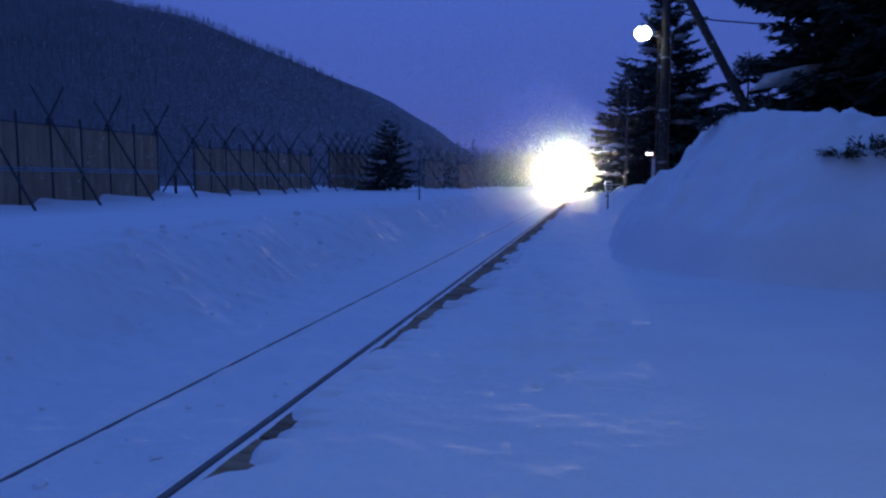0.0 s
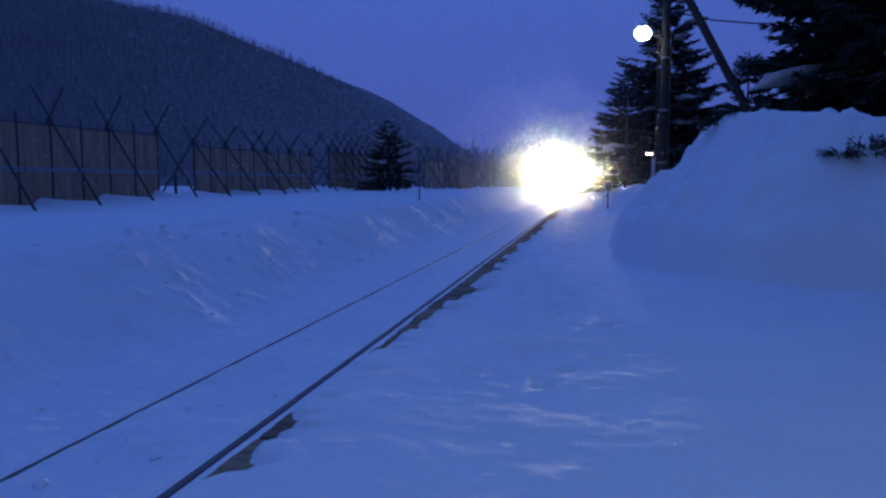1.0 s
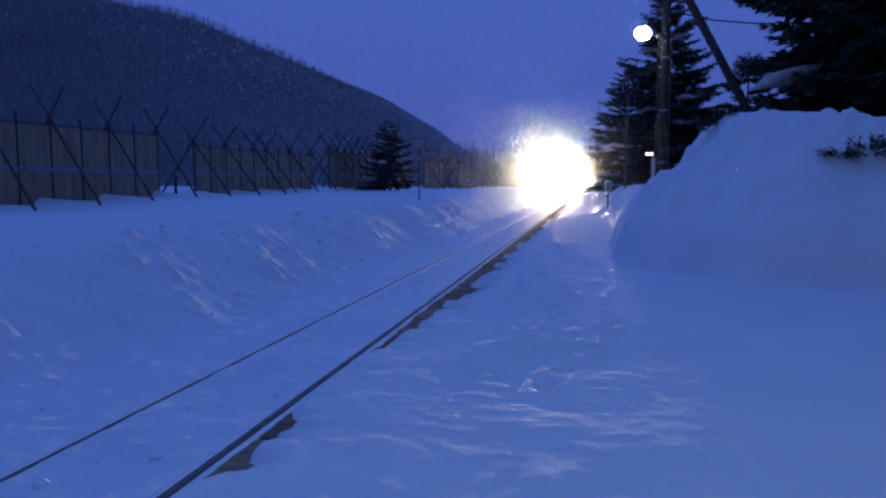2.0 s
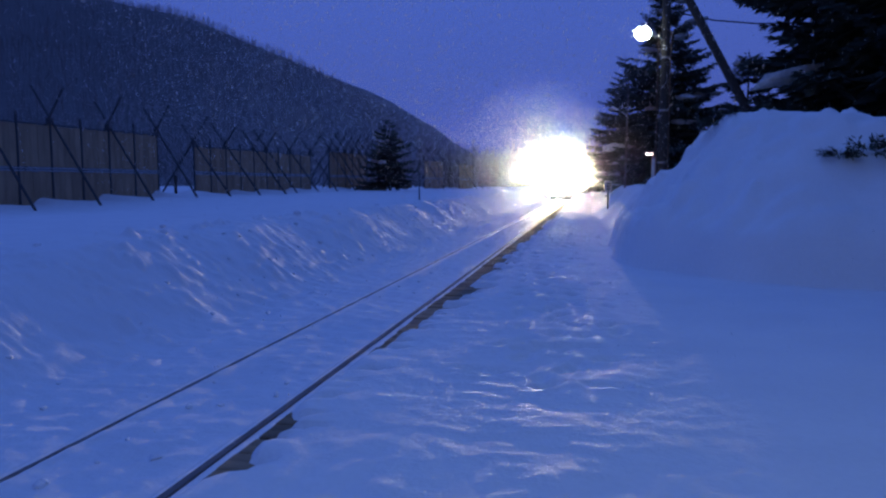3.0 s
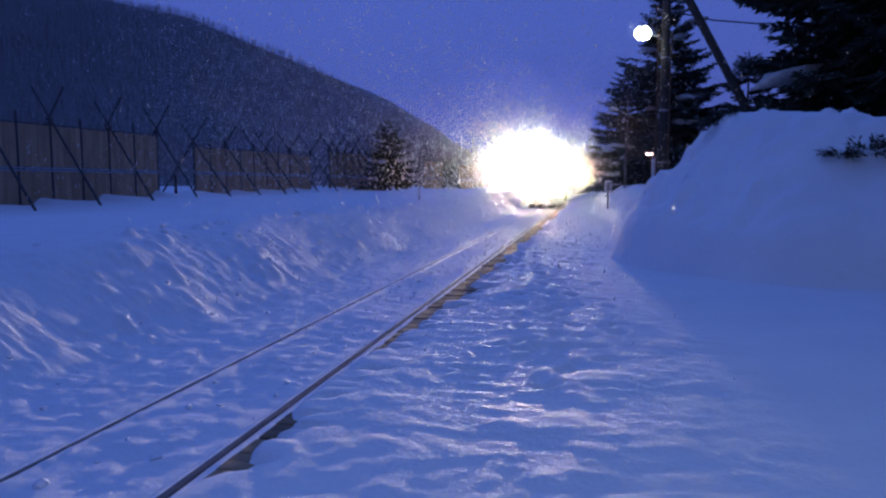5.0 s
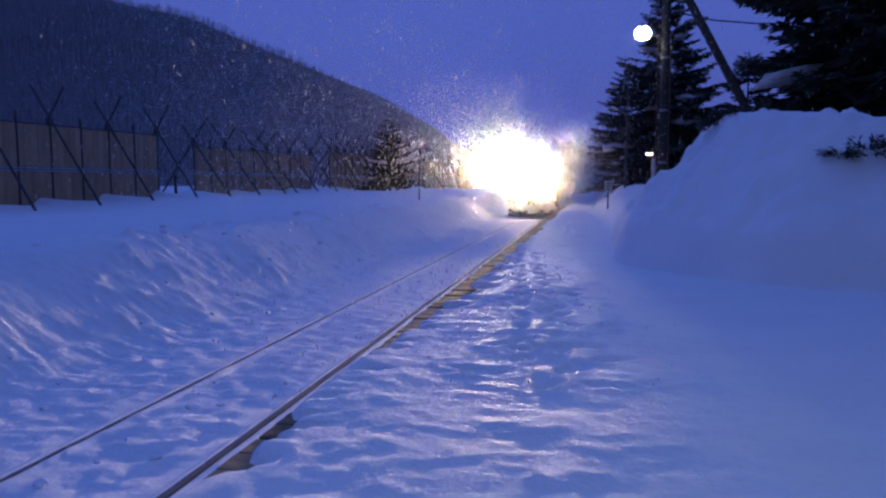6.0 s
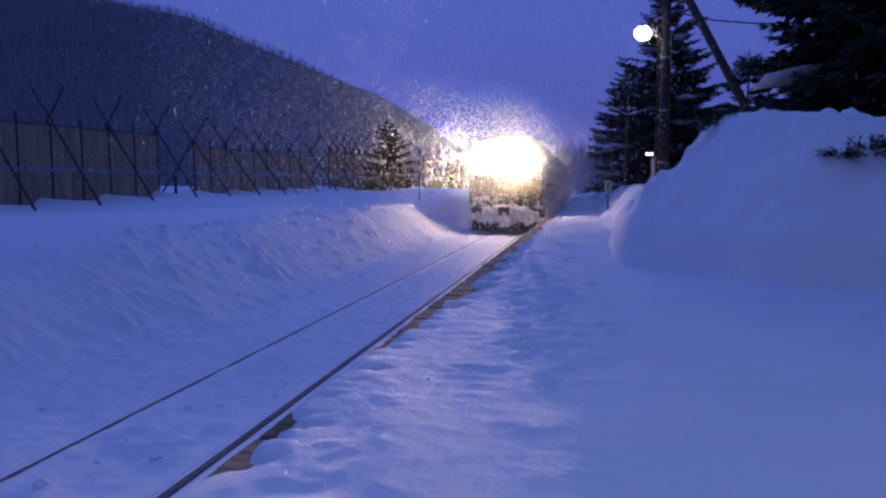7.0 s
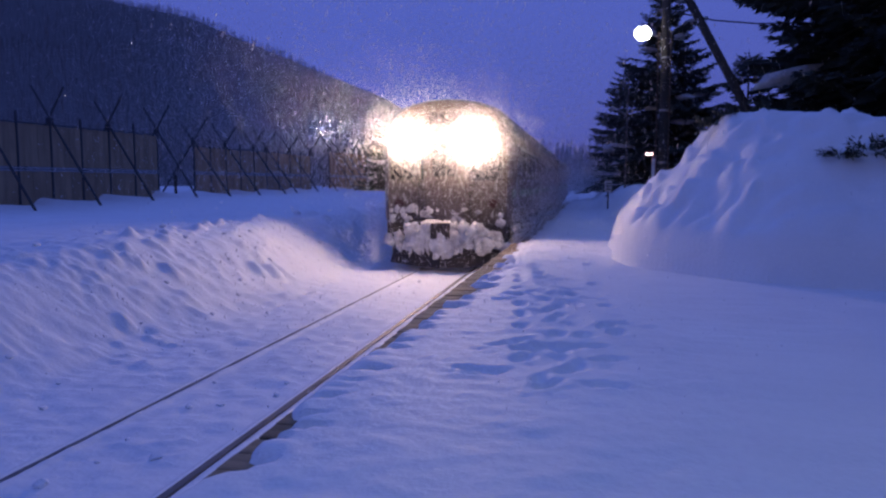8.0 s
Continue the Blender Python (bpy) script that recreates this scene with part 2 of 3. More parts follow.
# ---------------------------------------------------------------- track
def rail(x):
    thing = tagged(empty("rail"), "steel rail half buried in packed snow", "rail", "rails of the track", "structure")
    bm = BM()
    box(bm, x - 0.0325, x + 0.0325, -30, 400, -0.04, -0.003, 0.006)
    box(bm, x - 0.008, x + 0.008, -30, 400, -0.13, -0.038)
    box(bm, x - 0.06, x + 0.06, -30, 400, -0.145, -0.128)
    part("rail_body", bm, RAIL, thing)
    bm = BM()
    box(bm, x - 0.025, x + 0.025, -30, 400, -0.006, 0.001)
    part("running_surface", bm, RAIL_TOP, thing, "bright worn running surface")
    return thing


rail(-0.565), rail(0.565)

# ---------------------------------------------------------------- platform edge
platform = tagged(empty("platform"), "low wooden platform with worn plank deck under snow", "platform", kind="structure")
bm = BM()
box(bm, 1.475, 1.60, 1.0, 80, 0.36, 0.57, 0.01)
part("edge_beam", bm, BEAM, platform, "dark timber edge beam")
bm = BM()
box(bm, 1.62, 1.66, 1.0, 80, -0.2, 0.36)
part("skirt", bm, BEAM, platform)
for k in range(40):
    bm = BM()
    box(bm, 1.50, 1.62, 1.2 + 2 * k, 1.34 + 2 * k, -0.2, 0.37)
    part("prop", bm, BEAM, platform)
# clods thrown up by the plough
rng = random.Random(12)
bm = BM()
for k in range(90):
    y = 3.5 + 26 * rng.random() ** 1.5
    x = rng.choice((rng.uniform(-4.3, -1.9), rng.uniform(-4.3, -1.9), rng.uniform(-2.4, -1.3), rng.uniform(-0.45, 0.45)))
    r = rng.uniform(0.015, 0.05) * (1.5 if x < -2.4 else 0.8)
    lump(bm, (x, y, ground_z(x, y) + r * 0.25), (r * rng.uniform(0.8, 1.6), r, r * 0.7), k * 0.7, 1, 0.35)
tagged(part("snow_clods", bm, SNOW), "scattered small clods of ploughed snow", "snow", kind="stuff")

# ---------------------------------------------------------------- snow pile beside the platform
def pile_z(x, y):
    u, v = abs(x - 7.75) / 4.42, abs(y - 12.5) / 4.25
    a = math.atan2(y - 12.5, x - 7.75)
    r = (u ** 2.7 + v ** 2.7) ** (1 / 2.7) * (1 + 0.045 * n3(math.cos(a) * 2.5, math.sin(a) * 2.5, 7))
    e = (1 - r) * 4.3
    lumps = 0.16 * n3(x * 0.9, y * 0.9, 11) + 0.13 * n3(x * 1.9, y * 1.9, 12) + 0.11 * n3(x * 4.5, y * 4.5, 13) + 0.04 * n3(x * 10, y * 10)
    if e > -0.1:
        cell = noise.voronoi((x * 2.1 + 0.4 * n3(x, y, 5), y * 2.1, 3.0))[0]
        lumps += 0.13 * smooth(-0.1, 0.3, n3(x * 0.8, y * 0.8, 60)) * (cell[1] - cell[0])
    if e > -0.1 and x < 7.5:
        lumps += (1.0 + smooth(5.4, 4.4, x)) * crumbs(x + 20, y) + 0.06 * n3(x * 6, y * 6, 15)
    lumps *= 1 - 0.5 * smooth(5.0, 6.0, x)
    h = 0.46 * smooth(0.0, 0.2, e) + 0.98 * max(0.0, e - 0.05) if e > 0 else 0.9 * e
    top = 1.90 - 0.17 * max(0.0, x - 5.6) + 0.07 * n3(x * 1.6, y * 0.8, 70)
    h = h if h < top else top + 0.34 * math.tanh((h - top) / 0.34)
    return 0.66 + h + lumps * smooth(0.0, 0.5, e)


PX = spans((2.9, 9, 0.06), (9, 13, 0.2))
PY = spans((7.2, 13, 0.06), (13, 17.2, 0.2))
tagged(sheet("snow_mound", PX, PY, pile_z, SNOW), "tall heap of ploughed snow burying a bush", "snow heap")


# ---------------------------------------------------------------- trees
def conifer(name, m, h, r, seed, snowy=0.5, twigs=16, label=""):
    rng = random.Random(seed)
    tree = tagged(empty(name, m), label or "dark spruce tree with snow on its boughs", "tree", "conifers")
    bm = BM()
    last = Vector((0, 0, -0.6))
    for k in range(1, 9):
        p = Vector((0.06 * math.sin(seed + k), 0.06 * math.cos(seed * 2 + k), h * k / 8))
        tube(bm, last, p, 0.022 * h * (1 - (k - 1) / 8.4), 0.022 * h * (1 - k / 8.4), 9)
        last = p
    part("trunk", bm, BARK, tree, flat=False)
    vs, fs = [], []
    snow = BM()
    nw = int(h * 2.6)
    for w in range(nw):
        f = w / nw
        z0 = h * (0.06 + 0.93 * f ** 0.95)
        nb = rng.randint(5, 8)
        for b in range(nb):
            az = rng.uniform(0, 6.283)
            ln = r * (1.02 - f) ** 0.75 * rng.uniform(0.55, 1.12) + 0.12
            droop = rng.uniform(0.12, 0.42) * (1 - f) - 0.35 * f
            side = Vector((-math.sin(az), math.cos(az), 0))
            out = Vector((math.cos(az), math.sin(az), 0))
            nt = max(5, int(twigs * ln / r * 1.2))
            for t in range(nt):
                s = 0.12 + 0.88 * (t + rng.random()) / nt
                c = out * (ln * s) + Vector((0, 0, z0 - droop * ln * s + 0.12 * ln * s * s))
                tl = (0.16 + 0.32 * ln * (1 - s) ** 0.7) * rng.uniform(0.6, 1.1)
                for sg in (-1, 1):
                    d = (out * rng.uniform(0.4, 0.9) + side * sg * rng.uniform(0.5, 1.0) + Vector((0, 0, rng.uniform(-0.55, 0.15)))).normalized()
                    wv = d.cross(Vector((rng.uniform(-0.5, 0.5), rng.uniform(-0.5, 0.5), 1))).normalized() * tl * rng.uniform(0.16, 0.26)
                    i = len(vs)
                    up = Vector((0, 0, tl * 0.12))
                    vs += [c, c + d * tl * 0.55 + wv, c + d * tl, c + d * tl * 0.55 - wv, c + d * tl * 0.5 + up]
                    fs += [(i, i + 1, i + 4), (i + 1, i + 2, i + 4), (i + 2, i + 3, i + 4), (i + 3, i, i + 4)]
            if rng.random() < snowy * (1.1 - 0.5 * f) and ln > 0.5:
                s = rng.uniform(0.45, 0.8)
                c = out * (ln * s) + Vector((0, 0, z0 - droop * ln * s + 0.10 * ln))
                k0 = len(snow.verts)
                lump(snow, (0, 0, 0), (ln * rng.uniform(0.18, 0.34), ln * rng.uniform(0.10, 0.2), 0.05 + 0.05 * ln), seed + w + b * 0.3, 1 if ln < 1.2 else 2, 0.3)
                snow.verts.ensure_lookup_table()
                q = Matrix.Translation(c) @ Matrix.Rotation(az, 4, "Z") @ Matrix.Rotation(math.atan(droop), 4, "Y")
                for v in snow.verts[k0:]:
                    v.co = q @ v.co
    me = bpy.data.meshes.new("crown")
    me.from_pydata(vs, [], fs)
    link("crown", me, NEEDLE, tree)
    tagged(part("snow_load", snow, SNOW_FINE, tree, "white snow lying on the boughs", flat=False), kind="stuff")
    return tree


conifer("spruce", pose(6.45, 35, 1.2, 0, 0, 20), 10.2, 3.8, 3, 0.16, 52)
conifer("spruce", pose(5.3, 52, 1.5, 0, 0, 80), 9.4, 3.1, 8, 0.04, 44)
conifer("spruce", pose(10.3, 20.5, 1.0), 13.5, 4.6, 21, 0.035, 66)
conifer("spruce", pose(12.6, 25.5, 1.0, 0, 0, 130), 14.5, 4.6, 34, 0.03, 44)
conifer("spruce", pose(9.6, 33, 1.0, 0, 0, 200), 6.6, 2.9, 55, 0.15, 40)
conifer("spruce", pose(8.4, 45, 1.0, 0, 0, 10), 9.5, 3.0, 60, 0.15, 30)
beside = conifer("spruce", pose(13.0, 15.5, 0.9, 0, 0, 77), 12.5, 4.2, 71, 0.1, 26)
# unseen spruces, added to hold sky light off the bank from the right
for x, y, a in ((14.2, 8.5, 40), (12.6, 1.5, 150), (14.0, -5.5, 260)):
    copy_thing(beside, pose(x, y, 0.7, 0, 0, a))
conifer("spruce", pose(-14.1, 60, 0.8, 0, 0, 40), 6.7, 3.4, 13, 0.10, 70, "dark bushy pine tree standing alone in the snow")
conifer("spruce", pose(-15.7, 95, 1.0), 4.9, 1.5, 17, 0.25, 16, "small dark pine among the snow fences")


def twig_bush(name, at, size, seed):
    rng = random.Random(seed)
    vs, fs = [], []
    for k in range(26):
        a, up = rng.uniform(0, 6.283), rng.uniform(-0.1, 0.8)
        d = Vector((math.cos(a), math.sin(a) - 0.4, up)).normalized()
        for t in range(9):
            c = d * size * (0.25 + 0.75 * t / 8) * rng.uniform(0.7, 1.0)
            e = (d + Vector((rng.uniform(-0.9, 0.9), rng.uniform(-0.9, 0.9), rng.uniform(-0.6, 0.4)))).normalized() * size * 0.3
            wv = e.cross(Vector((0.3, 0.2, 1))).normalized() * size * 0.05
            i = len(vs)
            vs += [c, c + e * 0.5 + wv, c + e, c + e * 0.5 - wv]
            fs += [(i, i + 1, i + 2, i + 3)]
    me = bpy.data.meshes.new(name)
    me.from_pydata([v + Vector(at) for v in vs], [], fs)
    return tagged(link(name, me, NEEDLE), "dark evergreen sprig poking out of the snow heap", "bush", "sprigs in the heap", "stuff")


# ---------------------------------------------------------------- hill and far woods
def hill_z(x, y):
    ridge = 8 + 187 * (1 - math.exp((x + 90) / 210)) if x < -90 else 8 * math.exp(-(x + 90) / 40)
    ridge += 7 * n3(x * 0.012, 1.3) + 3 * n3(x * 0.05, 7.1)
    return -2 + ridge * smooth(120 + 0.0 * x, 520, y) ** 0.8 * (1 + 0.10 * n3(x * 0.012, y * 0.012, 3)) + 1.0


HX = spans((-900, -300, 25), (-300, 160, 9))
HY = spans((110, 560, 11), (560, 800, 80))
tagged(sheet("hillside", HX, HY, hill_z, SLOPE), "steep wooded hillside dark at dusk", "hill", kind="structure")


def bare_trees(name, places, seed, label):
    """Leafless trunks with rising twigs, far off."""
    rng = random.Random(seed)
    vs, fs = [], []
    for x, y, z, h in places:
        lean = Vector((rng.uniform(-0.05, 0.05), 0, 1))
        base, w = Vector((x, y, z)), h * rng.uniform(0.012, 0.02)
        i = len(vs)
        top = base + lean * h
        vs += [base + Vector((-w, 0, 0)), base + Vector((w, 0, 0)), base + Vector((0, w, 0)), top]
        fs += [(i, i + 1, i + 3), (i + 1, i + 2, i + 3), (i + 2, i, i + 3)]
        for k in range(7):
            s = rng.uniform(0.3, 0.85)
            c = base + lean * h * s
            d = Vector((rng.uniform(-1, 1), rng.uniform(-0.6, 0.6), rng.uniform(0.9, 1.7))).normalized() * h * 0.34 * (1.15 - s)
            j = len(vs)
            vs += [c + Vector((-w * 0.7, 0, 0)), c + Vector((w * 0.7, 0, 0)), c + d]
            fs += [(j, j + 1, j + 2)]
    me = bpy.data.meshes.new(name)
    me.from_pydata(vs, [], fs)
    return tagged(link(name, me, SCRUB), label, "woods", kind="stuff")


rng = random.Random(77)
spots = []
while len(spots) < 16000:
    y = rng.uniform(150, 560)
    x = rng.uniform(-1.25 * y, 0.12 * y)
    z = hill_z(x, y)
    if z > 0.5:
        spots.append((x, y, z - 0.5, rng.uniform(4.5, 8.5)))
bare_trees("hill_woods", spots, 5, "leafless grey woods covering the hillside")
spots = [(rng.uniform(-60, 70), rng.uniform(150, 260), 0.3, rng.uniform(6, 13)) for k in range(2200)]
bare_trees("far_woods", spots, 6, "distant leafless tree line behind the station")

# ---------------------------------------------------------------- snow fences
FA, FB = Vector((-21.9, 24.0, 0)), Vector((-17.6, 63.0, 0))
FDIR = (FB - FA).normalized()
FOUT = Vector((FDIR.y, -FDIR.x, 0))


def snow_fence(s0, s1, bays, top, braces, seed):
    rng = random.Random(seed)
    fence = tagged(empty("snow_fence", Matrix.Translation(FA + FDIR * s0)), "tall timber snow fence with crossed steel braces", "fence", "snow fences along the field")
    step = (s1 - s0) / bays
    for k in range(bays + 1):
        p = FDIR * (step * k)
        bm = BM()
        tube(bm, p + Vector((0, 0, 0.3)), p + Vector((0, 0, top + rng.uniform(0.0, 0.25))), 0.07, 0.06, 8)
        part("post", bm, POST, fence)
        if k in braces:
            lean, crossing = 2.75, top - 0.1
            for sg in (-1, 1):
                bm = BM()
                foot = p + FOUT * (sg * lean) + FDIR * 0.1 * sg + Vector((0, 0, 0.7))
                head = p + Vector((0, 0, crossing)) + FDIR * 0.1 * sg
                tube(bm, foot, head + (head - foot) * rng.uniform(0.30, 0.42), 0.06, 0.05, 7)
                part("brace", bm, POST, fence)
            bm = BM()
            box(bm, -0.12, 0.12, -0.12, 0.12, crossing - 0.12, crossing + 0.12, 0.02, Matrix.Translation(p))
            part("clamp", bm, POST, fence)
        if k < bays:
            for lo, hi in ((0.4, 2.40), (2.62, top - 0.35)):
                n = 5
                for j in range(n):
                    a = p + FDIR * (0.05 + (step - 0.1) * j / n)
                    b = p + FDIR * (0.05 + (step - 0.1) * (j + 1) / n - 0.012)
                    bm = BM()
                    dz = rng.uniform(-0.03, 0.03)
                    q = Matrix.Translation(a) @ FDIR.to_track_quat("Y", "Z").to_matrix().to_4x4()
                    box(bm, -0.02, 0.012 + rng.uniform(0, 0.015), 0, (b - a).length, lo, hi + dz, 0, q)
                    part("board", bm, FENCE, fence)
            for zz in (2.44, 2.56, top - 0.3):
                bm = BM()
                tube(bm, p + FOUT * 0.05 + Vector((0, 0, zz)), p + FDIR * step + FOUT * 0.05 + Vector((0, 0, zz)), 0.03, 0.03, 6)
                part("crossbar", bm, GALV if zz < 3 else POST, fence)
    return fence


snow_fence(-2.4, 11.86, 8, 4.85, (0, 2, 4, 6, 8), 1)
snow_fence(15.03, 29.43, 9, 4.40, (0, 2, 4, 5, 7, 9), 2)
snow_fence(32.66, 40.2, 5, 4.85, (0, 1, 2, 3, 4, 5), 3)
snow_fence(56.5, 63.5, 4, 4.85, (0, 2, 4), 4)
snow_fence(70.5, 77.5, 4, 4.85, (0, 2, 4), 6)

bm = BM()
foot = FA + FDIR * 13.3
tube(bm, foot + Vector((0, 0, 0.6)), foot + Vector((0, 0, 2.35)), 0.09, 0.08, 9)
tagged(part("stub_post", bm, POLE), "short dark post standing between two snow fences", "post")

# ---------------------------------------------------------------- poles, lamps and signs
def utility_pole():
    pole = tagged(empty("utility_pole", pose(4.95, 20.3, 0)), "thick wooden utility pole with a braced strut and lamp", "pole")
    bm = BM()
    tube(bm, (0, 0, 0.4), (-0.02, 0, 9.5), 0.125, 0.10, 14)
    part("shaft", bm, POLE, pole, flat=False)
    bm = BM()
    tube(bm, (3.7, 0.75, 1.2), (0.05, 0.5, 7.9), 0.13, 0.11, 12)
    part("strut", bm, POLE, pole, "slanting wooden strut", flat=False)
    bm = BM()
    tube(bm, (0.0, 0.0, 6.48), (1.5, 1.85, 6.55), 0.022, n=6)
    tube(bm, (1.5, 1.85, 6.55), (3.05, 3.7, 6.79), 0.022, n=6)
    tube(bm, (3.05, 3.7, 6.79), (7.0, 8.0, 7.6), 0.022, n=6)
    part("cable", bm, BLACK, pole)
    bm = BM()
    tube(bm, (0.0, 0.0, 7.0), (6, 6, 8.6), 0.012, n=6)
    part("cable", bm, BLACK, pole)
    for dx in (-0.2, 0.12):
        bm = BM()
        tube(bm, (dx, -0.14, 0.6), (dx, -0.14, 5.9), 0.018, n=6)
        part("conduit", bm, RUST, pole)
    for z in (2.4, 3.8, 5.2, 6.9):
        bm = BM()
        tube(bm, (-0.01, 0, z), (-0.01, 0, z + 0.05), 0.130, 0.128, 16)
        part("band", bm, GALV, pole)
    bm = BM()
    tube(bm, (-0.1, -0.05, 5.72), (-0.34, -0.12, 5.82), 0.025, n=8)
    part("lamp_arm", bm, GALV, pole)
    bm = BM()
    tube(bm, (-0.30, -0.1, 5.86), (-0.72, -0.2, 5.96), 0.07, 0.14, 14)
    part("lamp_hood", bm, WHITE, pole, "white enamelled lamp hood", flat=False)
    bm = BM()
    bmesh.ops.create_uvsphere(bm, u_segments=16, v_segments=10, radius=1)
    for v in bm.verts:
        v.co = Vector((-0.62 + v.co.x * 0.22, -0.19 + v.co.y * 0.17, 5.86 + v.co.z * 0.19))
    part("lamp_globe", bm, LAMP_GLASS, pole, "glowing cold white lamp globe", flat=False)
    return pole


utility_pole()


def yard_lamp():
    lamp = tagged(empty("yard_lamp", pose(6.1, 0.9, 0)), "steel lamp post lighting the snow beside the platform", "lamp post")
    bm = BM()
    tube(bm, (0, 0, 0.4), (0, 0, 4.9), 0.07, 0.05, 10)
    part("shaft", bm, GALV, lamp)
    bm = BM()
    tube(bm, (0, 0, 4.8), (-0.5, 0.3, 4.95), 0.025, n=8)
    part("arm", bm, GALV, lamp)
    bm = BM()
    tube(bm, (-0.52, 0.31, 4.92), (-0.52, 0.31, 5.08), 0.24, 0.06, 16)
    part("hood", bm, WHITE, lamp, "white enamelled lamp hood", flat=False)
    bm = BM()
    bmesh.ops.create_uvsphere(bm, u_segments=16, v_segments=10, radius=0.13)
    for v in bm.verts:
        v.co += Vector((-0.52, 0.31, 4.84))
    part("bulb", bm, YARD_GLASS, lamp, "glowing greenish white bulb", flat=False)
    return lamp


yard_lamp()


def slim_pole():
    pole = tagged(empty("lamp_post", pose(4.32, 28, 0)), "slim steel lamp post with a small unlit head", "lamp post")
    bm = BM()
    tube(bm, (0, 0, 0.8), (0.06, 0, 5.95), 0.05, 0.032, 10)
    part("shaft", bm, RAIL, pole)
    bm = BM()
    tube(bm, (0.03, 0, 4.45), (-0.36, -0.05, 4.66), 0.018, n=6)
    part("arm", bm, GALV, pole)
    bm = BM()
    box(bm, -0.16, 0.10, -0.07, 0.07, -0.03, 0.04, 0.025, pose(-0.42, -0.05, 4.68, 0, 28, 0))
    part("head", bm, WHITE, pole, "small white lamp head")
    return pole


slim_pole()


def marker_lamp():
    post = tagged(empty("platform_lamp", pose(4.66, 19.6, -0.45)), "short rusty platform post with a small hooded lamp", "lamp")
    bm = BM()
    box(bm, -0.06, 0.06, -0.05, 0.05, 1.0, 3.02, 0.01)
    part("post", bm, REDWOOD, post)
    bm = BM()
    box(bm, -0.055, 0.02, -0.058, -0.048, 1.9, 2.95)
    part("reflector", bm, WHITE, post, "narrow white reflector strip")
    bm = BM()
    box(bm, -0.24, 0.0, -0.09, 0.09, 3.10, 3.15, 0.02)
    part("hood", bm, REDWOOD, post)
    bm = BM()
    tube(bm, (-0.22, -0.03, 3.075), (-0.03, -0.03, 3.075), 0.022, n=8)
    part("tube", bm, TUBE_GLASS, post, "glowing pinkish lamp tube")
    bm = BM()
    tube(bm, (0, 0, 3.05), (0.12, 0, 3.25), 0.016, n=6)
    tube(bm, (0.12, 0, 3.25), (0.30, 0, 3.30), 0.016, n=6)
    part("bracket", bm, BLACK, post)
    return post


marker_lamp()


def round_sign():
    sign = tagged(empty("round_sign", pose(-4.72, 32.1, 0)), "thin pole with a small round white sign", "sign")
    bm = BM()
    tube(bm, (0, 0, 0.6), (0, 0, 3.55), 0.03, n=8)
    part("pole", bm, BLACK, sign)
    for r, y, mt, nm in ((0.16, -0.02, WHITE, "disc"), (0.11, -0.032, BLACK, "ring"), (0.055, -0.044, WHITE, "centre")):
        bm = BM()
        tube(bm, (0, y, 3.66), (0, y - 0.012, 3.66), r, r, 20)
        part(nm, bm, mt, sign)
    return sign


round_sign()


def plate_sign():
    sign = tagged(empty("plate_sign", pose(3.66, 26, 0)), "small upright notice plate on a post in snow", "sign")
    bm = BM()
    tube(bm, (0, 0, 0.7), (0, 0, 1.92), 0.028, n=8)
    part("pole", bm, BLACK, sign)
    bm = BM()
    box(bm, -0.125, 0.125, -0.055, -0.035, 1.58, 1.95, 0.006)
    part("plate", bm, WHITE, sign)
    for k in range(3):
        bm = BM()
        box(bm, -0.085, 0.085, -0.064, -0.056, 1.63 + 0.1 * k, 1.69 + 0.1 * k)
        part("text_bar", bm, BLACK, sign)
    return sign


plate_sign()
for k, (x, y, size) in enumerate(((6.00, 9.50, 0.20), (6.30, 9.45, 0.30), (6.55, 9.5, 0.22), (5.86, 9.6, 0.14), (4.78, 11.6, 0.26), (4.98, 11.5, 0.18), (5.32, 11.7, 0.14))):
    twig_bush("sprig", (x, y, pile_z(x, y) + 0.35 * size), size, k + 1)

# ---------------------------------------------------------------- train
PAINT = surface("car_paint", (0.16, 0.13, 0.115), (0.09, 0.07, 0.06), rough=0.45, scale=1.5, fine=20, bump=0.05)
STRIPE = surface("green_stripe", (0.10, 0.22, 0.12), rough=0.45, scale=1.5, fine=20, bump=0.05)
ROOF = surface("roof_grey", (0.16, 0.16, 0.165), rough=0.7, scale=2, fine=20, bump=0.1)
UNDER = surface("grimy_underframe", (0.055, 0.045, 0.04), rough=0.75, scale=4, fine=40, bump=0.3)
GLASS = surface("dark_window", (0.02, 0.022, 0.026), rough=0.08, scale=2, fine=10, bump=0)


def section(inset=0.0):
    """Half outline of the body, from the sill over the side to the roof's crown."""
    pts = [(1.36, 0.98), (1.40, 1.15), (1.40, 2.55), (1.37, 2.95), (1.29, 3.22), (1.10, 3.42), (0.75, 3.56), (0.38, 3.63), (0.0, 3.65)]
    return [(max(0.0, x - inset), z - inset * 0.4) for x, z in pts]


def shell(y0, y1, inset0, inset1, sel):
    bm = BM()
    rings = []
    for y, ins in ((y0, inset0), (y0 + 0.16, 0.0), (y1 - 0.16, 0.0), (y1, inset1)):
        half = section(ins)[sel]
        ring = [bm.verts.new((x, y, z)) for x, z in half]
        ring += [bm.verts.new((-x, y, z)) for x, z in half[::-1] if x > 0.001] if sel.stop is None else []
        rings.append(ring)
    for a, b in zip(rings, rings[1:]):
        for i in range(len(a) - 1):
            bm.faces.new((a[i], a[i + 1], b[i + 1], b[i]))
    return bm


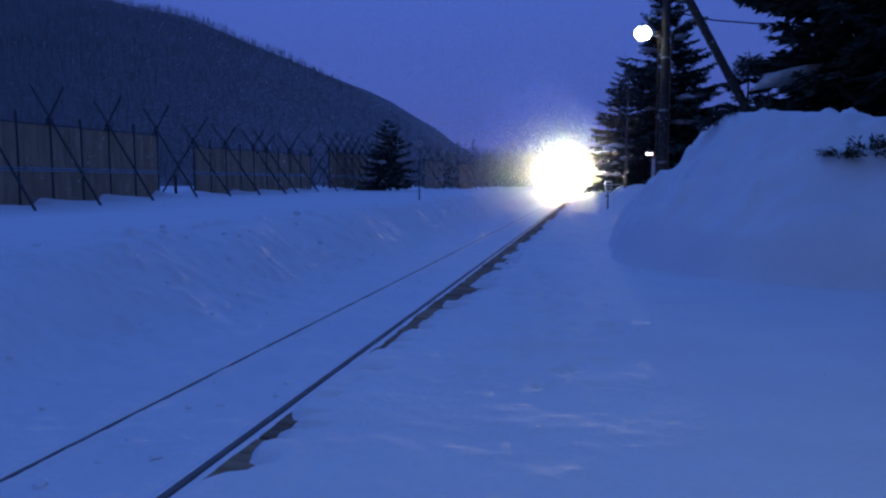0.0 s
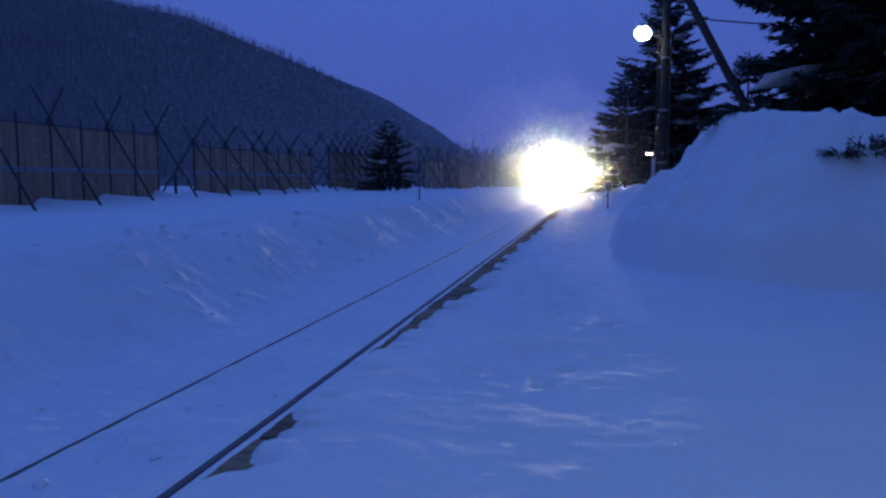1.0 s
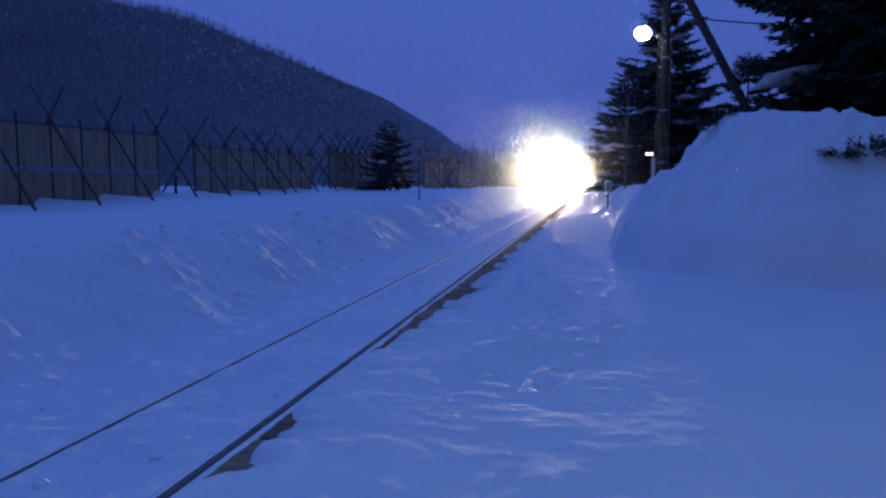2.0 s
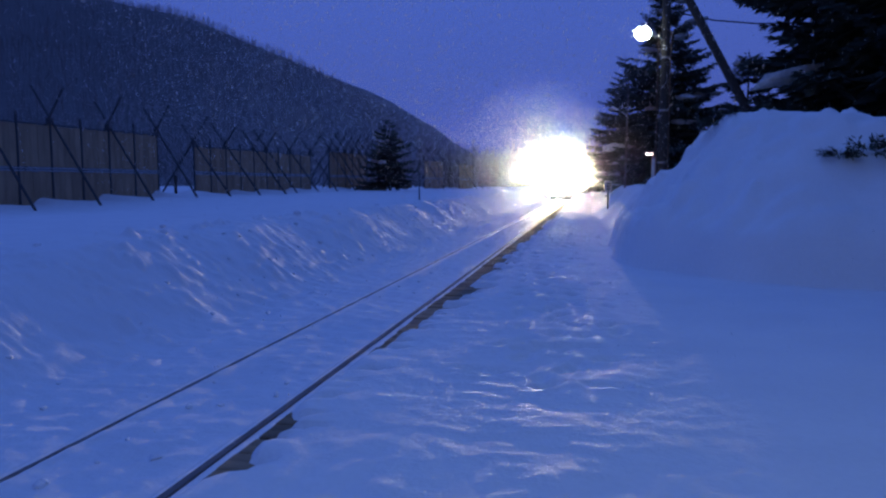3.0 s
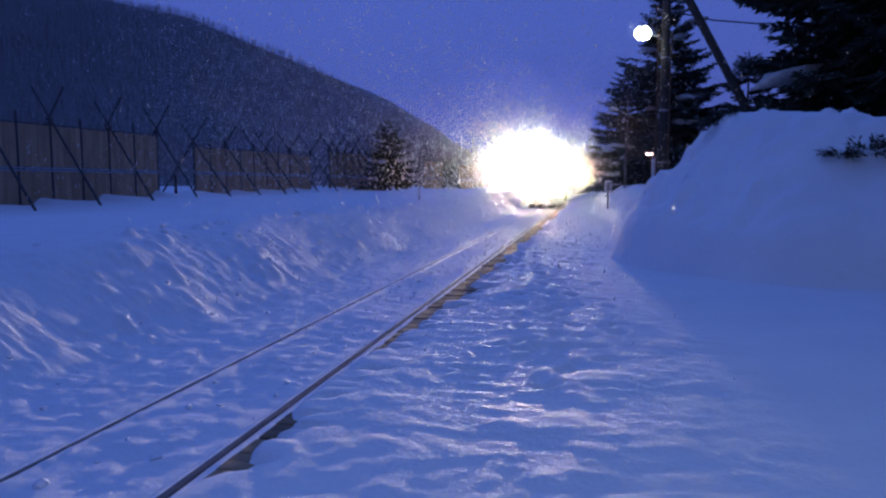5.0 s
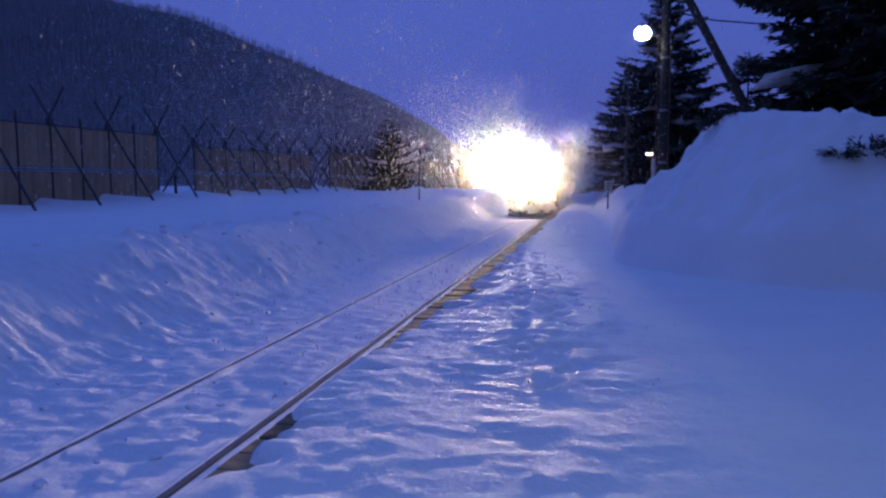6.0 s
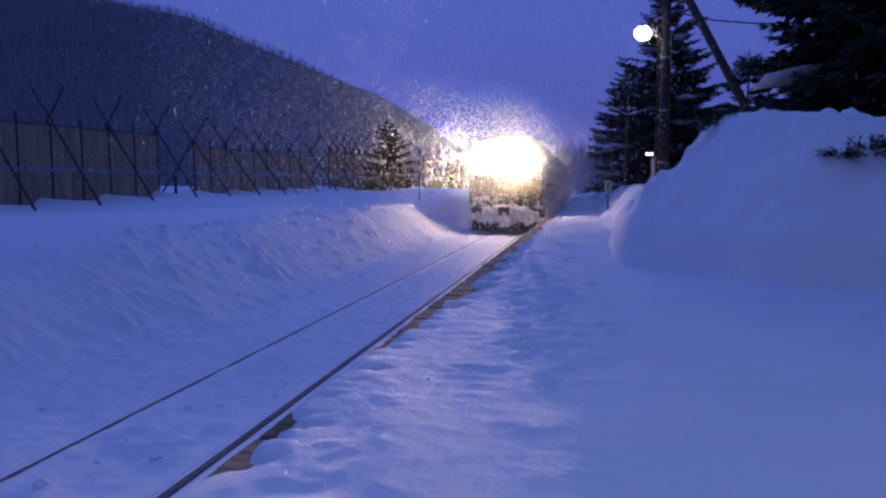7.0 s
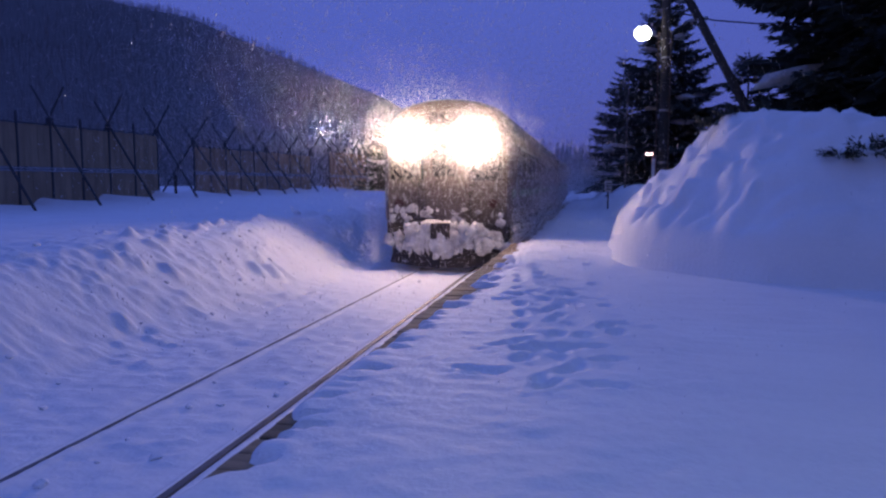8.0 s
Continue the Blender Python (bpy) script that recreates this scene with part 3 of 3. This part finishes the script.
def ringed(bm, x, z, steps, n=28):
    """A turned shape about an axis along the track, through (x, z)."""
    rings = [[bm.verts.new((x + r * math.cos(6.2832 * k / n), y, z + r * math.sin(6.2832 * k / n))) for k in range(n)] for y, r in steps]
    for a, b in zip(rings, rings[1:]):
        for k in range(n):
            bm.faces.new((a[k], a[(k + 1) % n], b[(k + 1) % n], b[k]))
    return bm


def front_wall():
    """The leading end wall, open behind the two headlights."""
    half = section(0.10)
    bm = BM()
    step = 0.05
    def width(z):
        for (x0, z0), (x1, z1) in zip(half, half[1:]):
            if z0 <= z <= z1:
                return x0 + (x1 - x0) * (z - z0) / (z1 - z0)
        return 0.0
    z = 0.98
    while z < 3.60:
        z1 = min(z + step, 3.605)
        w0, w1 = width(z), width(z1)
        n = 52
        for k in range(n):
            a, b = -1 + 2 * k / n, -1 + 2 * (k + 1) / n
            mid = (a + b) / 2 * (w0 + w1) / 2
            if math.hypot(abs(mid) - 0.71, (z + z1) / 2 - 2.70) < 0.17:
                continue
            bm.faces.new([bm.verts.new(p) for p in ((a * w0, 0, z), (b * w0, 0, z), (b * w1, 0, z1), (a * w1, 0, z1))])
        z = z1
    bmesh.ops.remove_doubles(bm, verts=bm.verts, dist=0.001)
    return bm


def railcar(front, label):
    car = tagged(empty("railcar"), label, "train", "cars of the train")
    L = 20.8
    bm = shell(0.0, L, 0.10, 0.10, slice(3, None))
    part("roof", bm, ROOF, car, "grey curved roof", flat=False)
    for sg in (-1, 1):
        bm = BM()
        rings = []
        for y, ins in ((0.0, 0.10), (0.16, 0), (L - 0.16, 0), (L, 0.10)):
            rings.append([bm.verts.new((sg * x, y, z)) for x, z in section(ins)[:4]])
        for a, b in zip(rings, rings[1:]):
            for i in range(3):
                bm.faces.new((a[i], a[i + 1], b[i + 1], b[i]))
        part("side_wall", bm, PAINT, car, "pale painted side wall", flat=False)
        bm = BM()
        box(bm, min(sg * 1.398, sg * 1.407), max(sg * 1.398, sg * 1.407), 0.2, L - 0.2, 1.55, 1.72)
        part("stripe", bm, STRIPE, car, "green painted waist stripe")
        for k in range(11):
            y = 2.75 + 1.45 * k
            bm = BM()
            box(bm, min(sg * 1.385, sg * 1.412), max(sg * 1.385, sg * 1.412), y - 0.5, y + 0.5, 1.9, 2.7, 0.008)
            w = part("window", bm, GALV, car, "metal-framed side window")
            bm = BM()
            box(bm, min(sg * 1.40, sg * 1.416), max(sg * 1.40, sg * 1.416), y - 0.45, y + 0.45, 1.95, 2.65)
            part("pane", bm, GLASS, w)
        for y in (1.35, L - 1.35):
            bm = BM()
            box(bm, min(sg * 1.38, sg * 1.41), max(sg * 1.38, sg * 1.41), y - 0.45, y + 0.45, 1.05, 2.9, 0.01)
            d = part("door", bm, PAINT, car, "sliding entrance door")
            bm = BM()
            box(bm, min(sg * 1.40, sg * 1.416), max(sg * 1.40, sg * 1.416), y - 0.28, y + 0.28, 2.0, 2.7)
            part("pane", bm, GLASS, d)
    if front:
        part("end_wall", front_wall(), PAINT, car, "painted end wall")
    for y, s in ((L, 1),) if front else ((0.0, -1), (L, 1)):
        half = section(0.10)
        bm = BM()
        ring = [bm.verts.new((x, y, z)) for x, z in half] + [bm.verts.new((-x, y, z)) for x, z in half[:-1][::-1]]
        c = bm.verts.new((0, y + s * 0.06, 1.9))
        for i in range(len(ring)):
            bm.faces.new((ring[i], ring[(i + 1) % len(ring)], c))
        part("end_wall", bm, PAINT, car, "painted end wall")
    bm = BM()
    box(bm, -1.25, 1.25, 1.2, L - 1.2, 0.62, 0.98, 0.03)
    part("underframe", bm, UNDER, car)
    bm = BM()
    box(bm, -1.15, 1.15, 7.2, 13.5, 0.3, 0.64, 0.05)
    part("engine_box", bm, UNDER, car)
    for yb in (3.2, L - 3.2):
        bm = BM()
        for sg in (-1, 1):
            box(bm, sg * 0.95 - 0.07, sg * 0.95 + 0.07, yb - 1.5, yb + 1.5, 0.42, 0.62, 0.02)
        box(bm, -0.9, 0.9, yb - 0.2, yb + 0.2, 0.4, 0.6, 0.02)
        bogie = part("bogie", bm, UNDER, car, "dark bogie frame")
        for dy in (-1.05, 1.05):
            bm = BM()
            for sg in (-1, 1):
                tube(bm, (sg * 0.50, yb + dy, 0.43), (sg * 0.63, yb + dy, 0.43), 0.43, 0.43, 24)
            tube(bm, (-0.6, yb + dy, 0.43), (0.6, yb + dy, 0.43), 0.07, n=10)
            part("wheelset", bm, RUST, bogie)
    if not front:
        return car
    # the leading end
    bm = BM()
    box(bm, -0.44, 0.44, -0.15, 0.02, 1.0, 3.0, 0.03)
    gd = part("gangway_door", bm, PAINT, car, "front gangway door")
    bm = BM()
    box(bm, -0.27, 0.27, -0.165, -0.148, 2.0, 2.72, 0.005)
    part("pane", bm, GLASS, gd)
    for sg in (-1, 1):
        bm = BM()
        box(bm, sg * 0.86 - 0.36, sg * 0.86 + 0.36, -0.09, 0.03, 1.92, 2.52, 0.03)
        w = part("windscreen", bm, BLACK, car, "black-framed windscreen")
        bm = BM()
        box(bm, sg * 0.86 - 0.31, sg * 0.86 + 0.31, -0.10, -0.088, 1.97, 2.47, 0.004)
        part("pane", bm, GLASS, w)
        bm = BM()
        tube(bm, (sg * 0.86, -0.12, 1.95), (sg * 0.68, -0.12, 2.35), 0.012, n=5)
        part("wiper", bm, BLACK, w)
        bm = BM()
        ringed(bm, sg * 0.71, 2.70, ((-0.10, 0.225), (-0.16, 0.215), (-0.17, 0.175)))
        h = part("headlight", bm, WHITE, car, "round headlight, brightly lit", flat=False)
        bm = BM()
        ringed(bm, sg * 0.71, 2.70, ((-0.168, 0.176), (-0.175, 0.15), (-0.165, 0.122)))
        part("lens_rim", bm, LENS_RIM, h, "glowing warm white lens rim")
        bm = BM()
        ringed(bm, sg * 0.71, 2.70, ((-0.165, 0.122), (1.60, 0.122)))
        ringed(bm, sg * 0.71, 2.70, ((1.60, 0.122), (1.61, 0.001)))
        part("barrel", bm, BLACK, h)
        bm = BM()
        tube(bm, (sg * 0.71, 1.58, 2.70), (sg * 0.71, 1.59, 2.70), 0.118, 0.118, 24)
        part("bulb", bm, HEADLIGHT, h, "glowing warm white bulb")
        bm = BM()
        tube(bm, (sg * 1.02, -0.09, 1.42), (sg * 1.02, 0.05, 1.42), 0.09, 0.10, 16)
        part("tail_lamp", bm, RED, car, "unlit red tail lamp")
        bm = BM()
        tube(bm, (sg * 0.55, -0.2, 1.1), (sg * 0.55, -0.2, 1.9), 0.016, n=6)
        tube(bm, (sg * 0.55, -0.2, 1.9), (sg * 0.55, 0.0, 1.9), 0.016, n=6)
        tube(bm, (sg * 0.55, -0.2, 1.1), (sg * 0.55, 0.0, 1.1), 0.016, n=6)
        part("grab_rail", bm, UNDER, car)
        bm = BM()
        box(bm, sg * 0.95 - 0.3, sg * 0.95 + 0.3, -0.16, -0.05, 0.62, 0.86, 0.02)
        part("step", bm, UNDER, car)
    bm = BM()
    box(bm, -0.36, 0.36, -0.12, 0.02, 3.10, 3.36, 0.03)
    part("destination_box", bm, BLACK, car)
    bm = BM()
    box(bm, -1.3, 1.3, -0.10, 0.25, 0.70, 1.02, 0.04)
    part("buffer_beam", bm, UNDER, car)
    bm = BM()
    box(bm, -0.13, 0.13, -0.62, 0.1, 0.71, 1.0, 0.04)
    box(bm, -0.2, 0.2, -0.72, -0.5, 0.70, 1.04, 0.05)
    part("coupler", bm, UNDER, car, "dark knuckle coupler")
    for sg in (-0.5, 0.42, 0.7):
        bm = BM()
        last = Vector((sg, -0.12, 0.9))
        for k in range(1, 7):
            p = Vector((sg + 0.02 * k, -0.12 - 0.16 * math.sin(k * 0.52), 0.9 - 0.09 * k))
            tube(bm, last, p, 0.022, n=6)
            last = p
        part("brake_hose", bm, BLACK, car)
    # wedge plough under the coupler
    bm = BM()
    pts = []
    for x, y in ((-1.35, 0.35), (-0.7, -0.35), (0.0, -0.75), (0.7, -0.35), (1.35, 0.35)):
        pts.append([bm.verts.new(p) for p in ((x, y, 0.10), (x * 0.98, y + 0.08, 0.30), (x * 0.96, y + 0.04, 0.62), (x * 0.95, y + 0.12, 0.64), (x * 0.97, y + 0.16, 0.12))])
    for a, b in zip(pts, pts[1:]):
        for i in range(5):
            bm.faces.new((a[i], b[i], b[(i + 1) % 5], a[(i + 1) % 5]))
    part("snow_plough", bm, UNDER, car, "dark wedge-shaped snow plough")
    # snow packed on the nose
    rng = random.Random(4)
    bm = BM()
    for k in range(60):
        x = rng.uniform(-0.78, 0.78)
        lump(bm, (x, -0.30 - 0.25 * (1 - abs(x)) + rng.uniform(-0.05, 0.05), rng.uniform(0.62, 1.02) - 0.12 * abs(x)), (rng.uniform(0.06, 0.19), rng.uniform(0.05, 0.12), rng.uniform(0.05, 0.18)), k * 1.3, 2, 0.45)
    lump(bm, (0, -0.62, 0.55), (0.22, 0.14, 0.30), 3.3, 3, 0.3)
    tagged(part("nose_snow", bm, SNOW_FINE, car, "lumps of snow packed over the coupler", flat=False), kind="stuff")
    bm = BM()
    for k in range(22):
        sg = -1 if k % 2 else 1
        x = sg * rng.uniform(0.55, 1.3)
        lump(bm, (x, -0.05 - 0.3 * (1.35 - abs(x)) + rng.uniform(-0.06, 0.04), rng.uniform(0.5, 0.82)), (rng.uniform(0.07, 0.18), rng.uniform(0.06, 0.12), rng.uniform(0.05, 0.16)), k * 2.1, 2, 0.35)
    tagged(part("plough_snow", bm, SNOW_FINE, car, "snow clinging to the plough", flat=False), kind="stuff")
    bm = BM()
    for k in range(30):
        x = rng.uniform(-1.25, 1.25)
        lump(bm, (x, -0.1 - (0.06 if abs(x) < 0.45 else 0), rng.uniform(1.0, 1.35)), (rng.uniform(0.04, 0.13), 0.04, rng.uniform(0.03, 0.10)), k * 1.9, 1, 0.4)
    tagged(part("face_snow", bm, SNOW_FINE, car, "thin snow stuck on the face", flat=False), kind="stuff")
    return car


lead = railcar(True, "snow-caked diesel railcar with two blazing headlights")
rear = railcar(False, "trailing diesel railcar dusted with snow")

# ---------------------------------------------------------------- snow in the air
FLAKE = bpy.data.materials.new("flake")
FLAKE.use_nodes = True
fn, fl = FLAKE.node_tree.nodes, FLAKE.node_tree.links
fn.remove(fn["Principled BSDF"])
fd, ft, fm = fn.new("ShaderNodeBsdfDiffuse"), fn.new("ShaderNodeBsdfTranslucent"), fn.new("ShaderNodeMixShader")
fd.inputs["Color"].default_value = ft.inputs["Color"].default_value = (0.9, 0.9, 0.92, 1)
fm.inputs["Fac"].default_value = 0.55
# ice crystals pass most light on, bent only a little
fr, fx = fn.new("ShaderNodeBsdfRefraction"), fn.new("ShaderNodeMixShader")
fr.inputs["IOR"].default_value, fr.inputs["Roughness"].default_value = 1.06, 0.7
fr.inputs["Color"].default_value = (0.97, 0.97, 0.98, 1)
fx.inputs["Fac"].default_value = 0.75
fl.new(fd.outputs["BSDF"], fm.inputs[1])
fl.new(ft.outputs["BSDF"], fm.inputs[2])
fl.new(fm.outputs["Shader"], fx.inputs[1])
fl.new(fr.outputs["BSDF"], fx.inputs[2])
fl.new(fx.outputs["Shader"], fn["Material Output"].inputs["Surface"])

# large wet flakes scatter more
BIG_FLAKE = FLAKE.copy()
BIG_FLAKE.name = "big_flake"
BIG_FLAKE.node_tree.nodes[fx.name].inputs["Fac"].default_value = 0.6

# finer powder lets the light through in all directions
POWDER = bpy.data.materials.new("powder_snow")
POWDER.use_nodes = True
pn, pl = POWDER.node_tree.nodes, POWDER.node_tree.links
pn.remove(pn["Principled BSDF"])
pd, pt, pm = pn.new("ShaderNodeBsdfDiffuse"), pn.new("ShaderNodeBsdfTranslucent"), pn.new("ShaderNodeMixShader")
pd.inputs["Color"].default_value = pt.inputs["Color"].default_value = (0.93, 0.93, 0.94, 1)
pm.inputs["Fac"].default_value = 0.75
pl.new(pd.outputs["BSDF"], pm.inputs[1])
pl.new(pt.outputs["BSDF"], pm.inputs[2])
pl.new(pm.outputs["Shader"], pn["Material Output"].inputs["Surface"])


def flakes(name, places, sizes, label, rng, long=1.0, material=FLAKE):
    """Loose snow crystals, each a single thin scale."""
    n = len(sizes)
    d = rng.normal(size=(n, 3, 3))
    d /= np.linalg.norm(d, axis=2, keepdims=True)
    d *= sizes[:, None, None]
    d[:, :, 2] *= long
    me = bpy.data.meshes.new(name)
    me.vertices.add(3 * n)
    me.vertices.foreach_set("co", (places[:, None, :] + d).astype(np.float32).ravel())
    me.loops.add(3 * n)
    me.loops.foreach_set("vertex_index", np.arange(3 * n, dtype=np.int32))
    me.polygons.add(n)
    me.polygons.foreach_set("loop_start", np.arange(0, 3 * n, 3, dtype=np.int32))
    me.update(calc_edges=True)
    return tagged(link(name, me, material), label, "snowfall", kind="stuff")


gen = np.random.default_rng(31)
# lamp bloom built as added powder scales, wider round the right lamp
n = 80000
lamp = np.where(np.arange(n) % 3, 0.71, -0.71)
ahead = gen.uniform(0.25, 0.9, n)
reach = 0.12 + 0.20 * ahead + np.abs(gen.normal(size=n)) * np.where(lamp > 0, 0.36, 0.22)
angle = gen.uniform(0, 2 * math.pi, n)
close = np.stack([lamp + reach * np.cos(angle), -ahead, 2.71 + reach * np.sin(angle)], axis=1)
n = 26000
ahead = gen.uniform(0.8, 6.0, n)
reach = np.abs(gen.normal(size=n)) * (0.5 + 0.17 * ahead)
angle = gen.uniform(0, 2 * math.pi, n)
along = np.stack([reach * np.cos(angle), -ahead, 2.71 + 0.9 * reach * np.sin(angle)], axis=1)
n = 38000
ahead = gen.uniform(0.3, 1.8, n)
wide = np.stack([gen.normal(0.8, 1.35, n), -ahead, gen.normal(2.75, 1.0, n)], axis=1)
spot = np.concatenate([close[close[:, 2] > 1.5], along[along[:, 2] > 0.3], wide[wide[:, 2] > 0.5]])
headlight_halo = flakes("headlight_halo", spot, gen.uniform(0.004, 0.008, len(spot)), "added powder scales forming the halo of the headlights", gen, 1.0, POWDER)
# powder thrown up along both sides
n = 80000
back = gen.exponential(9.0, n) - 0.6
out = 1.45 + 0.25 * np.sqrt(np.abs(back)) * np.abs(gen.normal(size=n))
spot = np.stack([np.where(gen.random(n) < 0.5, -out, out), back, 0.15 + np.abs(gen.normal(size=n)) * (0.45 + 0.05 * np.abs(back))], axis=1)
spot = spot[spot[:, 1] < 38]
plume = flakes("snow_plume", spot, gen.uniform(0.008, 0.02, len(spot)), "plume of powder snow thrown up along the train", gen, 1.0, POWDER)
falls, drift_snow = [], []
for g in range(4):
    n, wide = 60000, 24000
    y = 12 + 125 * gen.random(n)
    spot = np.stack([gen.normal(0.4, 2.6, n), y, gen.uniform(0, 14, n)], axis=1)
    yw = 4 + 60 * gen.random(wide) ** 1.3
    far = np.stack([gen.uniform(-0.75, 0.35, wide) * yw + 3, yw, gen.uniform(0, 22, wide)], axis=1)
    sizes = np.concatenate([gen.uniform(0.006, 0.012, n), (0.004 + 0.0003 * yw) * gen.uniform(0.7, 1.3, wide)])
    close = 9000
    yc = gen.uniform(4.5, 16, close)
    spot_c = np.stack([np.clip(gen.normal(-0.31, 0.24, close), -0.9, 0.3) * yc + 3, yc, gen.uniform(6.0, 17, close)], axis=1)
    drift_snow.append(flakes("drifting_snow", spot_c, (0.002 + 0.0006 * yc) * gen.uniform(0.4, 1.4, close), "large snowflakes streaming down beside the track", gen, 5.0, BIG_FLAKE))
    falls.append(flakes("falling_snow", np.concatenate([spot, far]), sizes, "falling snowflakes drifting down in the dusk", gen, 2.2))
# added powder over the line: catches the beam as the lamps' round glow
n = 430000
y = 12 + 125 * gen.random(n)
spot = np.stack([gen.normal(0.3 + 1.3 * (1 - y / 137), 1.4), y, np.abs(gen.normal(2.6, 1.2, n))], axis=1)
hanging = flakes("glow_powder", spot, gen.uniform(0.005, 0.010, n), "added fine powder that makes the headlight glow above the track", gen)
# haze built from added white scales, which lighten the hill behind
n = 260000
spot = np.stack([gen.normal(-48, 55, n), gen.uniform(145, 215, n), np.abs(gen.normal(0, 28, n))], axis=1)
flakes("hill_haze", spot, gen.uniform(0.05, 0.09, n), "added far scales standing in for haze before the hillside", gen, 1.5, POWDER)

# ---------------------------------------------------------------- deck planks
mesh = None
rng = random.Random(9)
for k in range(230):
    y = 2.4 + 0.195 * k
    if mesh is None:
        bm = BM()
        box(bm, 0, 1.15, -0.092, 0.092, -0.045, 0.0)
        bmesh.ops.bevel(bm, geom=bm.edges[:], offset=0.008, segments=1, affect="EDGES")
        mesh = bpy.data.meshes.new("plank")
        bm.to_mesh(mesh)
        bm.free()
        mesh.materials.append(PLANK)
    ob = new("plank", mesh)
    ob.parent = platform
    ob.matrix_basis = pose(1.455 + rng.uniform(-0.012, 0.012), y, DECK + rng.uniform(-0.006, 0.006), rng.uniform(-1, 1), rng.uniform(-0.3, 0.3), rng.uniform(-0.4, 0.4))


def front(t):
    """Where the leading end stands on the track at t seconds: it slows as it comes in."""
    k = 8.0 - t
    return 14.95 + 10.65 * k + 0.51 * k * k


def motions():
    times = [0.5 * k for k in range(17)]
    walk(lead, [(t, pose(0, front(t), 0)) for t in times])
    walk(rear, [(t, pose(0, front(t) + 21.3, 0)) for t in times])
    walk(plume, [(t, pose(0, front(t), 0)) for t in times])
    walk(headlight_halo, [(t, pose(0, front(t), 0)) for t in times])
    walk(hanging, [(t, pose(0.03 * (t - 4), 0, -0.06 * (t - 4))) for t in (0.0, 4.0, 8.0)])
    for g, ob in enumerate(drift_snow):
        walk(ob, [(t, pose((0.2 - 0.15 * g) * (t - 4), 0.1 * g * (t - 4), -(1.0 + 0.1 * g) * t)) for t in (0.0, 4.0, 8.0)])
    for g, ob in enumerate(falls):
        vx, vy, vz = (0.25, -0.2, -0.95) if g == 0 else (-0.3, 0.1, -0.8) if g == 1 else (0.45, -0.3, -1.05) if g == 2 else (0.1, 0.2, -0.9)
        walk(ob, [(t, pose(vx * (t - 4), vy * (t - 4), vz * t)) for t in (0.0, 4.0, 8.0)])


motions()
